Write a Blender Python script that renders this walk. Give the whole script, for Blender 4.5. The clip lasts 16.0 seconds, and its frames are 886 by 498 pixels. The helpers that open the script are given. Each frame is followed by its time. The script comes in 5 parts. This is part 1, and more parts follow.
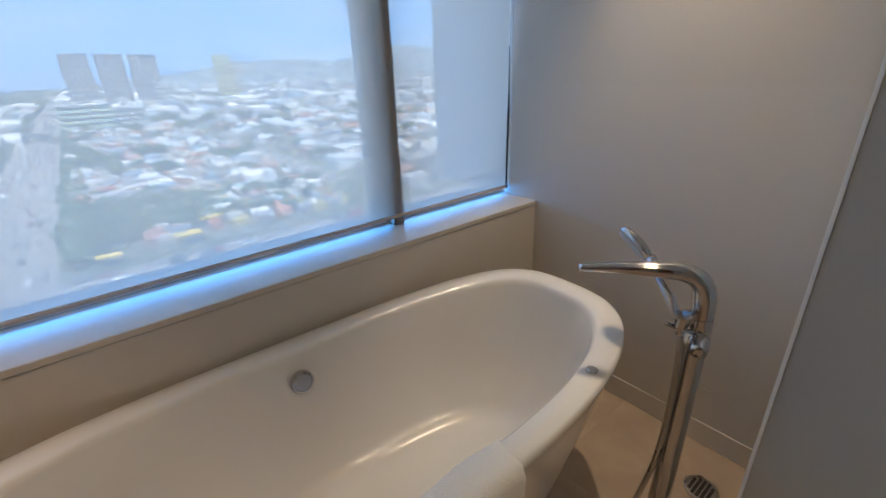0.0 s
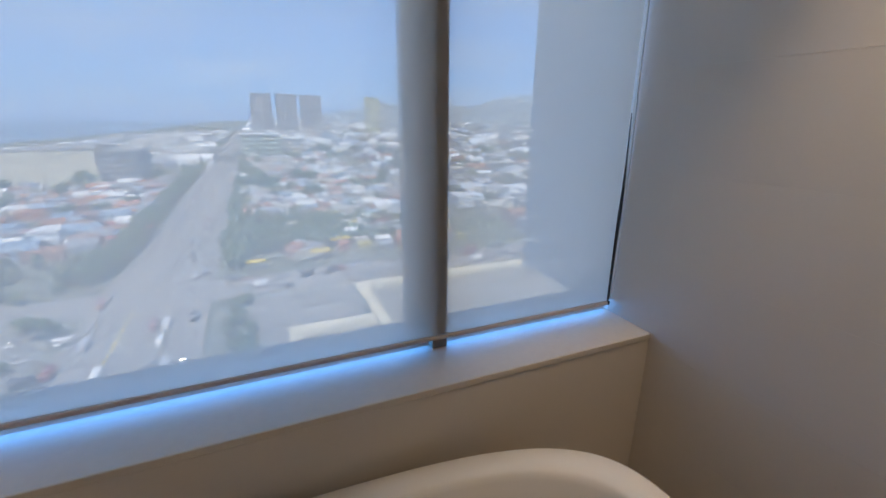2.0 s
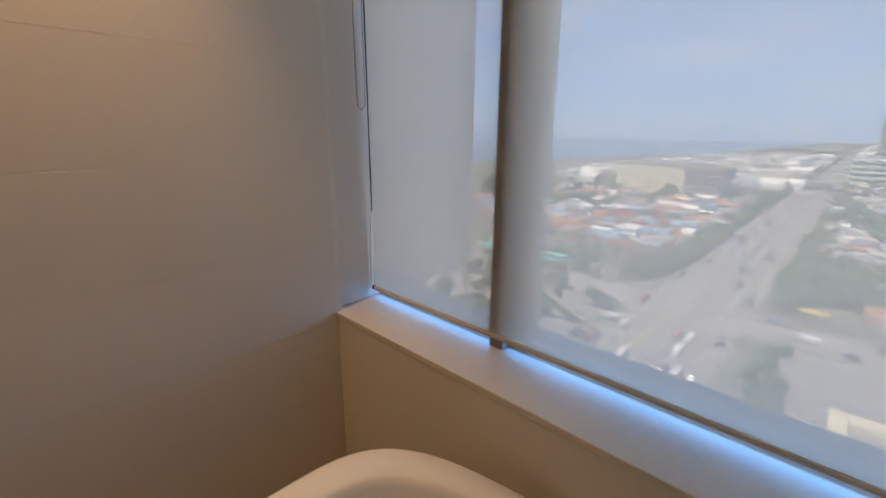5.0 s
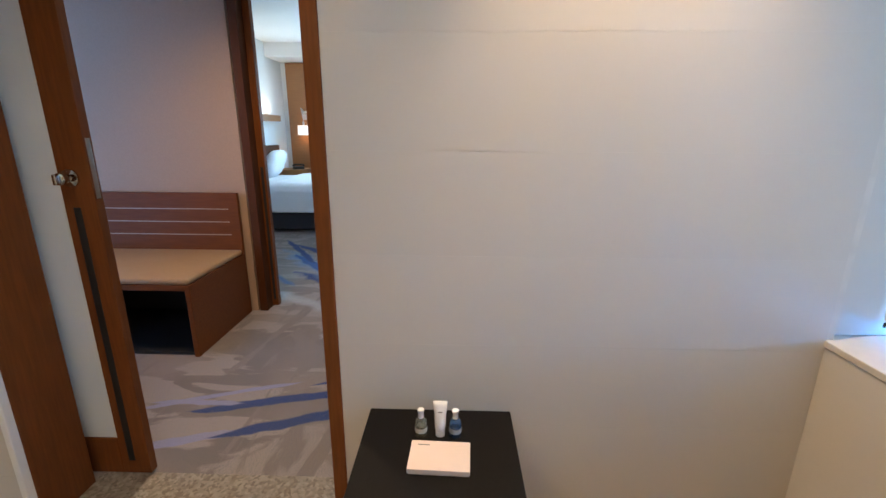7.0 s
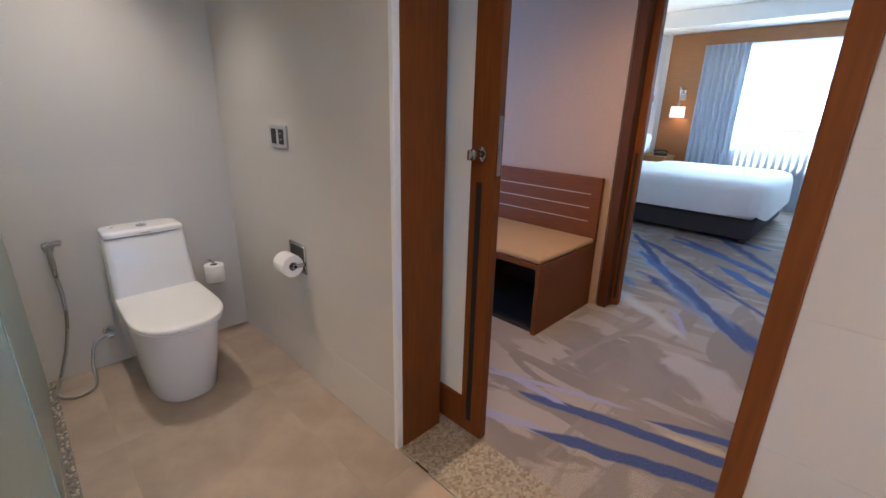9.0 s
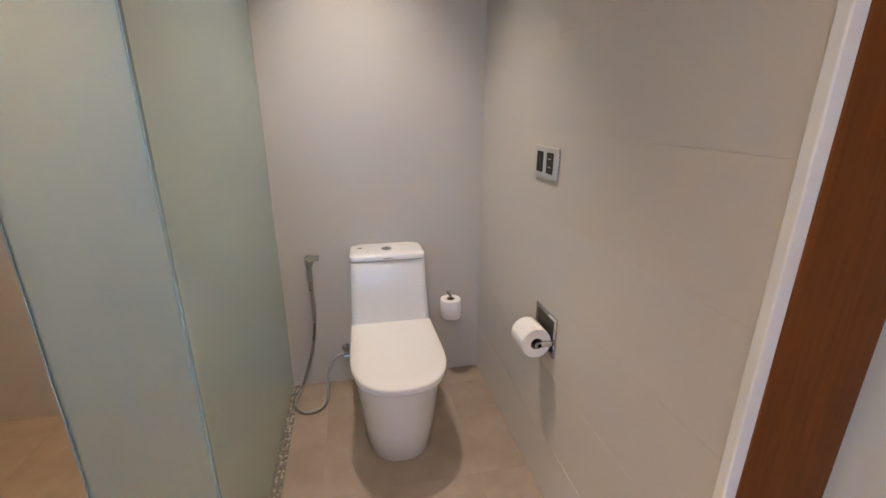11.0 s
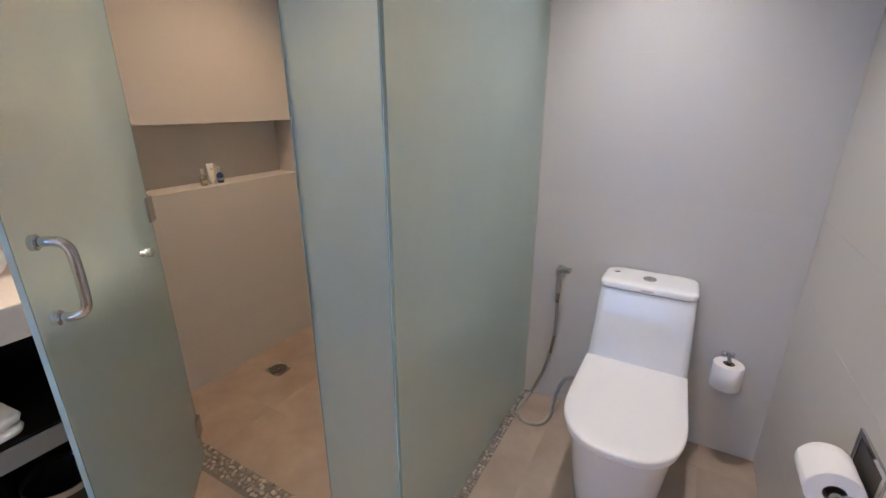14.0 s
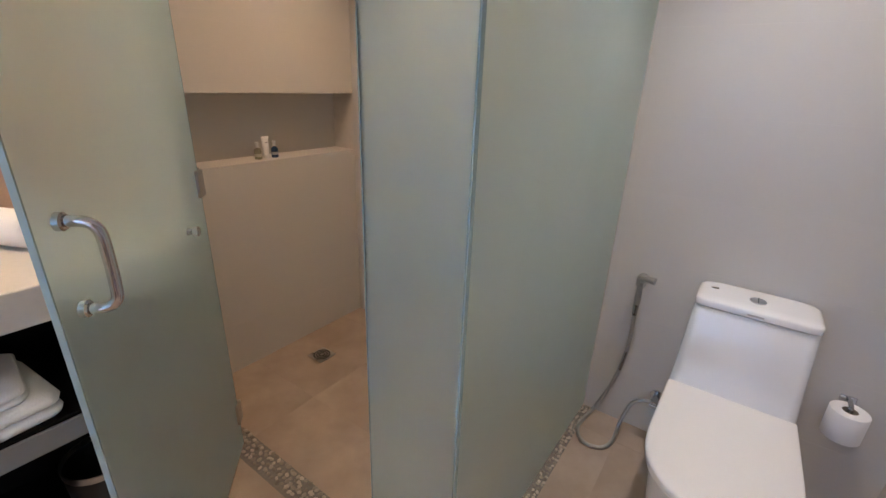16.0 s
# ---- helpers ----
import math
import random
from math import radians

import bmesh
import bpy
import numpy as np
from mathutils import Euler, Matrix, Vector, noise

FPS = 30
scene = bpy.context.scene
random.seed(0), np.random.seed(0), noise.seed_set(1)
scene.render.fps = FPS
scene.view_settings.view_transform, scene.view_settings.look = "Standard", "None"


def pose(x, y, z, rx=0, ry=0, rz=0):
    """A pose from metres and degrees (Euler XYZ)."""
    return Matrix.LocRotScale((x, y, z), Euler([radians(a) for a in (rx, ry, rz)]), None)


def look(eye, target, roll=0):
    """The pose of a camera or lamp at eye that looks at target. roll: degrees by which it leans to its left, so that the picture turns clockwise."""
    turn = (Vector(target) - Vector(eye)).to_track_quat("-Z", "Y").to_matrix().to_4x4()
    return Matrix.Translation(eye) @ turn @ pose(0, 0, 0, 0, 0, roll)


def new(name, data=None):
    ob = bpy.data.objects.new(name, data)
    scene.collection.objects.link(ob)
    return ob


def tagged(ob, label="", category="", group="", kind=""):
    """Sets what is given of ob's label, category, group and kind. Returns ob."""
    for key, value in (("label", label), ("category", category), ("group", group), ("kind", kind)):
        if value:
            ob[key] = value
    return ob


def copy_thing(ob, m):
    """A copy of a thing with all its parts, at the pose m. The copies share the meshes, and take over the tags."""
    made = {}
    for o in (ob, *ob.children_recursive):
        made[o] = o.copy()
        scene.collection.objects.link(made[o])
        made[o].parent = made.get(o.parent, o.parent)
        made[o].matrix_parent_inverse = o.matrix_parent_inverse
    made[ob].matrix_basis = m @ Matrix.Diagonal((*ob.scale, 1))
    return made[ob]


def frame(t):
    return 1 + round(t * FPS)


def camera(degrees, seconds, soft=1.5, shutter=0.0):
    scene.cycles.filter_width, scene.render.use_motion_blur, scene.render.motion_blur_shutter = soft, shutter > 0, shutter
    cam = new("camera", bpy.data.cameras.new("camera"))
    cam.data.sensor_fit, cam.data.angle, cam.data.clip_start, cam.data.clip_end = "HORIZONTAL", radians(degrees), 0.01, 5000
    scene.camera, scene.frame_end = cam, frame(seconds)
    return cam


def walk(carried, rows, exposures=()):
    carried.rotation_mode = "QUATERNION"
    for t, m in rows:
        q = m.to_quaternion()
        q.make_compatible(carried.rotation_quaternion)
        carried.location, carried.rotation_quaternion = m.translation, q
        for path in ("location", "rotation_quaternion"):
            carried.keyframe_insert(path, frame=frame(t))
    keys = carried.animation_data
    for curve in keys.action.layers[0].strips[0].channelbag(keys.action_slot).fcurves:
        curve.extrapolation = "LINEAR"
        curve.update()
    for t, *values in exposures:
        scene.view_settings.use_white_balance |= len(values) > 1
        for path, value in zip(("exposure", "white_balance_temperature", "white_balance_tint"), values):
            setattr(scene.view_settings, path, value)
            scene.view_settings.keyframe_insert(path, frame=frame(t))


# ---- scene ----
cam = camera(91.6, 16.0)
PATH = [
    (0, (-0.158, -0.534, 1.394), (0.994, 0.903, 0.615), -2.1),
    (0.5, (0.008, -0.453, 1.399), (1.187, 0.976, 0.643), -1.8),
    (1, (0.186, -0.389, 1.412), (1.314, 1.095, 0.687), 0.2),
    (1.5, (0.279, -0.293, 1.428), (1.259, 1.311, 0.746), 0.8),
    (2, (0.31, -0.164, 1.46), (1.065, 1.59, 0.866), 0.3),
    (2.5, (0.273, -0.086, 1.469), (0.673, 1.787, 0.892), -0.0),
    (3, (0.282, 0.022, 1.445), (0.297, 1.948, 0.907), 0.1),
    (3.2, (0.27, 0.035, 1.441), (0.123, 1.958, 0.913), 0.3),
    (5.3, (0.078, -0.026, 1.38), (-1.489, 1.106, 0.867), -0.5),
    (5.5, (0.09, -0.016, 1.371), (-1.611, 0.908, 0.87), -1.1),
    (6, (0.064, -0.124, 1.347), (-1.809, 0.394, 0.875), -0.5),
    (6.5, (0.028, -0.225, 1.352), (-1.903, -0.048, 0.862), 0.1),
    (7, (0.006, -0.333, 1.357), (-1.923, -0.387, 0.833), 0.3),
    (7.5, (-0.005, -0.419, 1.34), (-1.901, -0.728, 0.785), 0.4),
    (8, (-0.02, -0.5, 1.347), (-1.813, -1.153, 0.751), 0.2),
    (8.5, (-0.132, -0.57, 1.342), (-1.738, -1.596, 0.733), 0.9),
    (9, (-0.226, -0.628, 1.352), (-1.58, -1.962, 0.731), 1.3),
    (9.5, (-0.322, -0.811, 1.344), (-1.448, -2.343, 0.724), 1.3),
    (10, (-0.399, -0.986, 1.359), (-1.334, -2.647, 0.753), 0.8),
    (10.2, (-0.433, -1.04, 1.36), (-1.266, -2.754, 0.752), 0.7),
    (12.3, (-0.554, -1.5, 1.413), (-0.16, -3.36, 0.792), -0.4),
    (12.5, (-0.569, -1.496, 1.411), (-0.05, -3.328, 0.798), -0.3),
    (13, (-0.623, -1.5, 1.423), (0.102, -3.255, 0.794), -0.8),
    (13.2, (-0.648, -1.504, 1.42), (0.131, -3.232, 0.782), -1.0),
    (13.5, (-0.661, -1.476, 1.418), (0.193, -3.171, 0.789), -0.6),
    (14, (-0.697, -1.448, 1.407), (0.223, -3.104, 0.766), 0.0),
    (14.5, (-0.727, -1.428, 1.39), (0.225, -3.058, 0.731), 1.0),
    (15, (-0.73, -1.436, 1.377), (0.236, -3.046, 0.687), 1.3),
    (15.5, (-0.666, -1.485, 1.378), (0.328, -3.07, 0.671), 1.8),
    (16, (-0.524, -1.568, 1.386), (0.545, -3.098, 0.668), 2.1),
]
EXPOSURES = [(0, 2.34, 6800, 5), (1.5, 2.08, 7100, 8), (2.5, 1.90, 8300, 12), (3.0, 1.82, 10000, 13), (5.5, 2.25, 9000, 14), (6.2, 2.82, 7500, 8), (7.0, 3.40, 6500, 2), (8.0, 3.58, 6150, 0), (8.6, 3.52, 6300, 6), (9.0, 3.58, 6600, 9), (10.0, 3.74, 7600, 12), (12.5, 3.80, 6050, 11), (14.0, 3.83, 6050, 11), (16, 3.66, 6350, 12)]
walk(cam, [(t, look(eye, target, roll)) for t, eye, target, roll in PATH], EXPOSURES)

# ---- world and light ----
SUN_EL, SUN_AZ = 62.0, 200.0
world = bpy.data.worlds.new("world")
scene.world = world
world.use_nodes = True
wn = world.node_tree
sky = wn.nodes.new("ShaderNodeTexSky")
sky.sky_type = "NISHITA"
sky.sun_disc = False
sky.altitude = 1500
sky.air_density, sky.dust_density, sky.ozone_density = 1.0, 0.0, 3.0
sky.sun_elevation, sky.sun_rotation = radians(SUN_EL), radians(SUN_AZ)
# soft cloud banks over the blue
wcoord = wn.nodes.new("ShaderNodeTexCoord")
wmap = wn.nodes.new("ShaderNodeMapping")
wmap.inputs["Scale"].default_value = (1.6, 1.6, 7.0)
wn.links.new(wcoord.outputs["Generated"], wmap.inputs[0])
wnoise = wn.nodes.new("ShaderNodeTexNoise")
wnoise.inputs["Scale"].default_value, wnoise.inputs["Detail"].default_value = 2.2, 8
wn.links.new(wmap.outputs[0], wnoise.inputs["Vector"])
wrange = wn.nodes.new("ShaderNodeMapRange")
wrange.inputs[1].default_value, wrange.inputs[2].default_value, wrange.inputs[4].default_value = 0.50, 0.74, 0.34
wn.links.new(wnoise.outputs["Fac"], wrange.inputs[0])
wmix = wn.nodes.new("ShaderNodeMix")
wmix.data_type = "RGBA"
wn.links.new(wrange.outputs[0], wmix.inputs[0])
wtint = wn.nodes.new("ShaderNodeMix")
wtint.data_type, wtint.blend_type = "RGBA", "MULTIPLY"
wtint.inputs[0].default_value = 1.0
wtint.inputs[7].default_value = (0.70, 0.92, 1.16, 1)
wn.links.new(sky.outputs[0], wtint.inputs[6])
wmix.inputs[7].default_value = (3.6, 4.0, 4.6, 1)
wsep = wn.nodes.new("ShaderNodeSeparateXYZ")
wn.links.new(wcoord.outputs["Generated"], wsep.inputs[0])
whaze = wn.nodes.new("ShaderNodeMapRange")
whaze.inputs[1].default_value, whaze.inputs[2].default_value = 0.0, 0.45
whaze.inputs[3].default_value, whaze.inputs[4].default_value = 0.85, 0.0
wn.links.new(wsep.outputs["Z"], whaze.inputs[0])
wlow = wn.nodes.new("ShaderNodeMix")
wlow.data_type = "RGBA"
wlow.inputs[7].default_value = (0.48, 1.52, 4.5, 1)
wn.links.new(whaze.outputs[0], wlow.inputs[0])
wn.links.new(wtint.outputs[2], wlow.inputs[6])
wn.links.new(wlow.outputs[2], wmix.inputs[6])
wn.links.new(wmix.outputs[2], wn.nodes["Background"].inputs[0])
wn.nodes["Background"].inputs[1].default_value = 0.15


def lamp(name, kind, m, energy, color, **more):
    data = bpy.data.lights.new(name, kind)
    data.energy, data.color = energy, color
    for key, value in more.items():
        if key == "angle":
            data.angle = value
        elif key == "size":
            data.shape, data.size, data.size_y = "RECTANGLE", value[0], value[1]
        elif key == "spot":
            data.spot_size, data.spot_blend, data.shadow_soft_size = value
        elif key == "soft":
            data.shadow_soft_size = value
    ob = new(name, data)
    ob.matrix_world = m
    return ob


az, el = radians(SUN_AZ), radians(SUN_EL)
sun_dir = Vector((math.sin(az) * math.cos(el), math.cos(az) * math.cos(el), math.sin(el)))
lamp("sun", "SUN", look(sun_dir, (0, 0, 0)), 3.4, (1.0, 0.97, 0.93), angle=radians(0.5))
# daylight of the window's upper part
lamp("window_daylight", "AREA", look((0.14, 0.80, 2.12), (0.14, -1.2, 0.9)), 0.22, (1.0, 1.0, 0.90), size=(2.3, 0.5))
# recessed ceiling lamps and one added fill: x, y, watts
CEIL = 2.50
LAMP_COLORS = {"warm": (1.0, 0.77, 0.56), "neutral": (1.0, 0.90, 0.84), "amber": (1.0, 0.68, 0.43)}
# x, y, watts, tone, cone in degrees
# the last row is an added fill lamp for the doorway side
DOWNLIGHTS = [(-0.95, 0.07, 14.0, "amber", 70), (1.20, 0.10, 14.5, "warm", 62), (-0.54, -2.88, 5.1, "neutral", 84), (0.72, -2.8, 4.5, "amber", 108), (0.95, -1.4, 6.4, "warm", 130), (-0.45, -1.05, 3.2, "warm", 122)]
for lx, ly, power, tone, cone in DOWNLIGHTS:
    lamp("downlight_beam", "SPOT", look((lx, ly, CEIL - 0.015), (lx, ly, 0)), power, LAMP_COLORS[tone], spot=(radians(cone), 0.9, 0.02))
# sky light that comes in under the blind, one strip between each pair of mullions, and beside it
SKY_BLUE = (0.05, 0.32, 1.0)
for x0, x1 in ((-1.135, -0.60), (-0.545, 0.718), (0.774, 1.385)):
    lamp("gap_daylight", "AREA", look(((x0 + x1) / 2, 0.893, 0.826), ((x0 + x1) / 2, 0.0, 0.60)), 0.100 * (x1 - x0), SKY_BLUE, size=(x1 - x0, 0.028))
lamp("gap_daylight", "AREA", look((1.3765, 0.893, 1.62), (1.3765, 0.0, 1.62)), 0.003, (0.60, 0.82, 1.0), size=(0.010, 1.5))

# ---- materials ----


def material(name, color, rough=0.5, metal=0.0, grain=0.0, scale=20.0, stain=0.0, stain_scale=1.5, bump=0.0, bump_scale=60.0, stretch=(1, 1, 1), second=None, coat=0.0, piece=0.0, spec=0.5, dist=0.002):
    mat = bpy.data.materials.new(name)
    mat.use_nodes = True
    nt = mat.node_tree
    bsdf = nt.nodes["Principled BSDF"]
    bsdf.inputs["Roughness"].default_value = rough
    bsdf.inputs["Metallic"].default_value = metal
    bsdf.inputs["Coat Weight"].default_value = coat
    bsdf.inputs["Specular IOR Level"].default_value = spec
    base = nt.nodes.new("ShaderNodeRGB")
    base.outputs[0].default_value = (*color, 1)
    out = base.outputs[0]
    coord = nt.nodes.new("ShaderNodeTexCoord")
    mapping = nt.nodes.new("ShaderNodeMapping")
    mapping.inputs["Scale"].default_value = stretch
    nt.links.new(coord.outputs["Object"], mapping.inputs[0])

    def noise_node(s, detail):
        n = nt.nodes.new("ShaderNodeTexNoise")
        n.inputs["Scale"].default_value, n.inputs["Detail"].default_value = s, detail
        nt.links.new(mapping.outputs[0], n.inputs["Vector"])
        return n.outputs["Fac"]

    def mixed(a, fac, amount, target):
        ramp = nt.nodes.new("ShaderNodeMapRange")
        ramp.inputs[1].default_value, ramp.inputs[2].default_value = 0.35, 0.68
        ramp.inputs[4].default_value = amount
        nt.links.new(fac, ramp.inputs[0])
        mix = nt.nodes.new("ShaderNodeMix")
        mix.data_type = "RGBA"
        nt.links.new(ramp.outputs[0], mix.inputs[0])
        nt.links.new(a, mix.inputs[6])
        mix.inputs[7].default_value = (*target, 1)
        return mix.outputs[2]

    dark = second or tuple(c * 0.55 for c in color)
    if stain:
        out = mixed(out, noise_node(stain_scale, 5), stain, dark)
    if grain:
        out = mixed(out, noise_node(scale, 4), grain, dark)
    if piece:
        info = nt.nodes.new("ShaderNodeObjectInfo")
        hsv = nt.nodes.new("ShaderNodeHueSaturation")
        rng = nt.nodes.new("ShaderNodeMapRange")
        rng.inputs[3].default_value, rng.inputs[4].default_value = 1 - piece, 1 + piece
        nt.links.new(info.outputs["Random"], rng.inputs[0])
        nt.links.new(rng.outputs[0], hsv.inputs["Value"])
        nt.links.new(out, hsv.inputs["Color"])
        out = hsv.outputs[0]
    nt.links.new(out, bsdf.inputs["Base Color"])
    if bump:
        b = nt.nodes.new("ShaderNodeBump")
        b.inputs["Strength"].default_value, b.inputs["Distance"].default_value = bump, dist
        nt.links.new(noise_node(bump_scale, 6), b.inputs["Height"])
        nt.links.new(b.outputs[0], bsdf.inputs["Normal"])
    if stain or grain:
        rr = nt.nodes.new("ShaderNodeMapRange")
        rr.inputs[3].default_value, rr.inputs[4].default_value = max(rough - 0.07, 0.02), min(rough + 0.09, 1)
        nt.links.new(noise_node(stain_scale * 3, 4), rr.inputs[0])
        nt.links.new(rr.outputs[0], bsdf.inputs["Roughness"])
    return mat


TILE = material("wall_tile", (0.60, 0.563, 0.515), 0.30, stain=0.025, stain_scale=0.9, grain=0.02, scale=120, bump=0.03, bump_scale=160, piece=0.012)
GROUT = material("wall_grout", (0.66, 0.62, 0.565), 0.8, grain=0.2)
FLOOR_TILE = material("floor_tile", (0.43, 0.338, 0.263), 0.42, stain=0.85, stain_scale=4.6, second=(0.315, 0.240, 0.182), grain=0.25, scale=22, bump=0.15, bump_scale=50, piece=0.02)
FLOOR_GROUT = material("floor_grout", (0.41, 0.322, 0.25), 0.85, grain=0.2)
PLASTER = material("white_plaster", (0.78, 0.77, 0.74), 0.8, grain=0.05, scale=40, bump=0.1)
HALL_PAINT = material("hall_wallcovering", (0.48, 0.325, 0.222), 0.75, grain=0.12, scale=90, bump=0.2, bump_scale=150)
STONE = material("sill_stone", (0.60, 0.56, 0.50), 0.34, spec=0.5, grain=0.08, scale=50, stain=0.08)
CORNER = material("corner_bead", (0.80, 0.80, 0.78), 0.4)
ACRYLIC = material("tub_acrylic", (0.69, 0.675, 0.655), 0.16, coat=0.4, stain=0.03)
CERAMIC = material("white_ceramic", (0.80, 0.79, 0.785), 0.10, coat=0.5)
SEAT_PLASTIC = material("seat_plastic", (0.80, 0.775, 0.76), 0.22)
CHROME = material("chrome", (0.56, 0.56, 0.57), 0.06, metal=1.0, grain=0.05)
STEEL = material("brushed_steel", (0.48, 0.46, 0.44), 0.28, metal=1.0, grain=0.2, scale=120)
BLACK = material("black_lacquer", (0.005, 0.0045, 0.005), 0.5, grain=0.2, scale=80, second=(0.010, 0.009, 0.009), spec=0.14)
BRONZE = material("dull_bronze", (0.46, 0.34, 0.23), 0.5, metal=0.25)
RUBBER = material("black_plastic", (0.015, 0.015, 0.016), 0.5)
WOOD = material("teak_veneer", (0.215, 0.064, 0.016), 0.48, spec=0.2, grain=0.55, scale=9, stretch=(9, 9, 0.7), second=(0.11, 0.036, 0.011), stain=0.3, stain_scale=2.5, bump=0.05, bump_scale=30)
WOOD_FLAT = material("teak_veneer_flat", (0.195, 0.056, 0.013), 0.50, spec=0.2, grain=0.5, scale=9, stretch=(9, 0.7, 9), second=(0.11, 0.033, 0.009), stain=0.25, stain_scale=2.5)
WOOD_DARK = material("dark_teak", (0.10, 0.031, 0.010), 0.46, spec=0.2, grain=0.5, scale=9, stretch=(9, 9, 0.7), second=(0.08, 0.03, 0.012))
LEATHER = material("beige_leather", (0.44, 0.285, 0.155), 0.48, grain=0.12, scale=60, bump=0.25, bump_scale=120)
PAPER = material("toilet_paper", (0.86, 0.83, 0.80), 0.95, bump=0.4, bump_scale=90)
CARD = material("pink_card", (0.64, 0.53, 0.48), 0.7, grain=0.03)
LINEN = material("white_linen", (0.84, 0.84, 0.85), 0.9, bump=0.3, bump_scale=14, grain=0.05, dist=0.01)
TOWEL = material("terry_towel", (0.86, 0.85, 0.83), 0.98, bump=0.9, bump_scale=260, dist=0.004)
DARK_FABRIC = material("charcoal_fabric", (0.055, 0.052, 0.060), 0.9, grain=0.3, scale=120, bump=0.3)
CURTAIN = material("grey_curtain", (0.50, 0.55, 0.62), 0.9, grain=0.15, scale=60)
PEBBLE = material("pebble", (0.40, 0.345, 0.28), 0.45, piece=0.55, grain=0.4, scale=60)
PEBBLE_BED = material("pebble_bed", (0.22, 0.20, 0.18), 0.8, grain=0.4, scale=90)
INK = material("ink", (0.22, 0.20, 0.19), 0.7)


def glass_mat(name, color, rough, transmission=1.0, alpha=1.0, ior=1.45):
    mat = bpy.data.materials.new(name)
    mat.use_nodes = True
    b = mat.node_tree.nodes["Principled BSDF"]
    b.inputs["Base Color"].default_value = (*color, 1)
    b.inputs["Roughness"].default_value = rough
    b.inputs["Transmission Weight"].default_value = transmission
    b.inputs["IOR"].default_value = ior
    return mat


FROST = glass_mat("frosted_glass", (0.78, 0.92, 0.88), 0.30, 0.84)
fn = FROST.node_tree
fc = fn.nodes.new("ShaderNodeTexCoord")
f1 = fn.nodes.new("ShaderNodeTexNoise")
f1.inputs["Scale"].default_value, f1.inputs["Detail"].default_value = 3.5, 5
f2 = fn.nodes.new("ShaderNodeTexNoise")
f2.inputs["Scale"].default_value = 420
fr = fn.nodes.new("ShaderNodeMapRange")
fr.inputs[1].default_value, fr.inputs[2].default_value = 0.35, 0.7
fm = fn.nodes.new("ShaderNodeMix")
fm.data_type = "RGBA"
fm.inputs[6].default_value, fm.inputs[7].default_value = (0.79, 0.955, 0.95, 1), (0.73, 0.905, 0.895, 1)
fb = fn.nodes.new("ShaderNodeBump")
fb.inputs["Strength"].default_value, fb.inputs["Distance"].default_value = 0.25, 0.001
for n in (f1, f2):
    fn.links.new(fc.outputs["Object"], n.inputs["Vector"])
fn.links.new(f1.outputs["Fac"], fr.inputs[0])
fn.links.new(fr.outputs[0], fm.inputs[0])
fn.links.new(fm.outputs[2], fn.nodes["Principled BSDF"].inputs["Base Color"])
fn.links.new(f2.outputs["Fac"], fb.inputs["Height"])
fn.links.new(fb.outputs[0], fn.nodes["Principled BSDF"].inputs["Normal"])
FROST_EDGE = material("glass_edge", (0.30, 0.42, 0.44), 0.5)
CLEAR = glass_mat("window_glass", (0.97, 0.99, 0.99), 0.0, 1.0, ior=1.1)
AMBER = glass_mat("clear_toiletry", (0.62, 0.62, 0.46), 0.06, 0.85)
BLUE_GEL = glass_mat("blue_toiletry", (0.05, 0.12, 0.30), 0.06, 0.6)


def blind_mat():
    mat = bpy.data.materials.new("screen_fabric")
    mat.use_nodes = True
    nt = mat.node_tree
    nt.nodes.remove(nt.nodes["Principled BSDF"])
    clear = nt.nodes.new("ShaderNodeBsdfTransparent")
    lit = nt.nodes.new("ShaderNodeBsdfTranslucent")
    lit.inputs[0].default_value = (0.74, 0.69, 0.595, 1)
    face = nt.nodes.new("ShaderNodeBsdfDiffuse")
    face.inputs[0].default_value = (0.62, 0.60, 0.56, 1)
    coord = nt.nodes.new("ShaderNodeTexCoord")
    wave = nt.nodes.new("ShaderNodeTexWave")
    wave.bands_direction = "Z"
    wave.inputs["Scale"].default_value = 260
    nt.links.new(coord.outputs["Object"], wave.inputs["Vector"])
    rng = nt.nodes.new("ShaderNodeMapRange")
    rng.inputs[3].default_value, rng.inputs[4].default_value = 0.835, 0.89
    nt.links.new(wave.outputs["Fac"], rng.inputs[0])
    both = nt.nodes.new("ShaderNodeMixShader")
    both.inputs[0].default_value = 0.38
    nt.links.new(lit.outputs[0], both.inputs[1])
    nt.links.new(face.outputs[0], both.inputs[2])
    mix = nt.nodes.new("ShaderNodeMixShader")
    nt.links.new(rng.outputs[0], mix.inputs[0])
    nt.links.new(clear.outputs[0], mix.inputs[1])
    nt.links.new(both.outputs[0], mix.inputs[2])
    nt.links.new(mix.outputs[0], nt.nodes["Material Output"].inputs[0])
    return mat


BLIND = blind_mat()


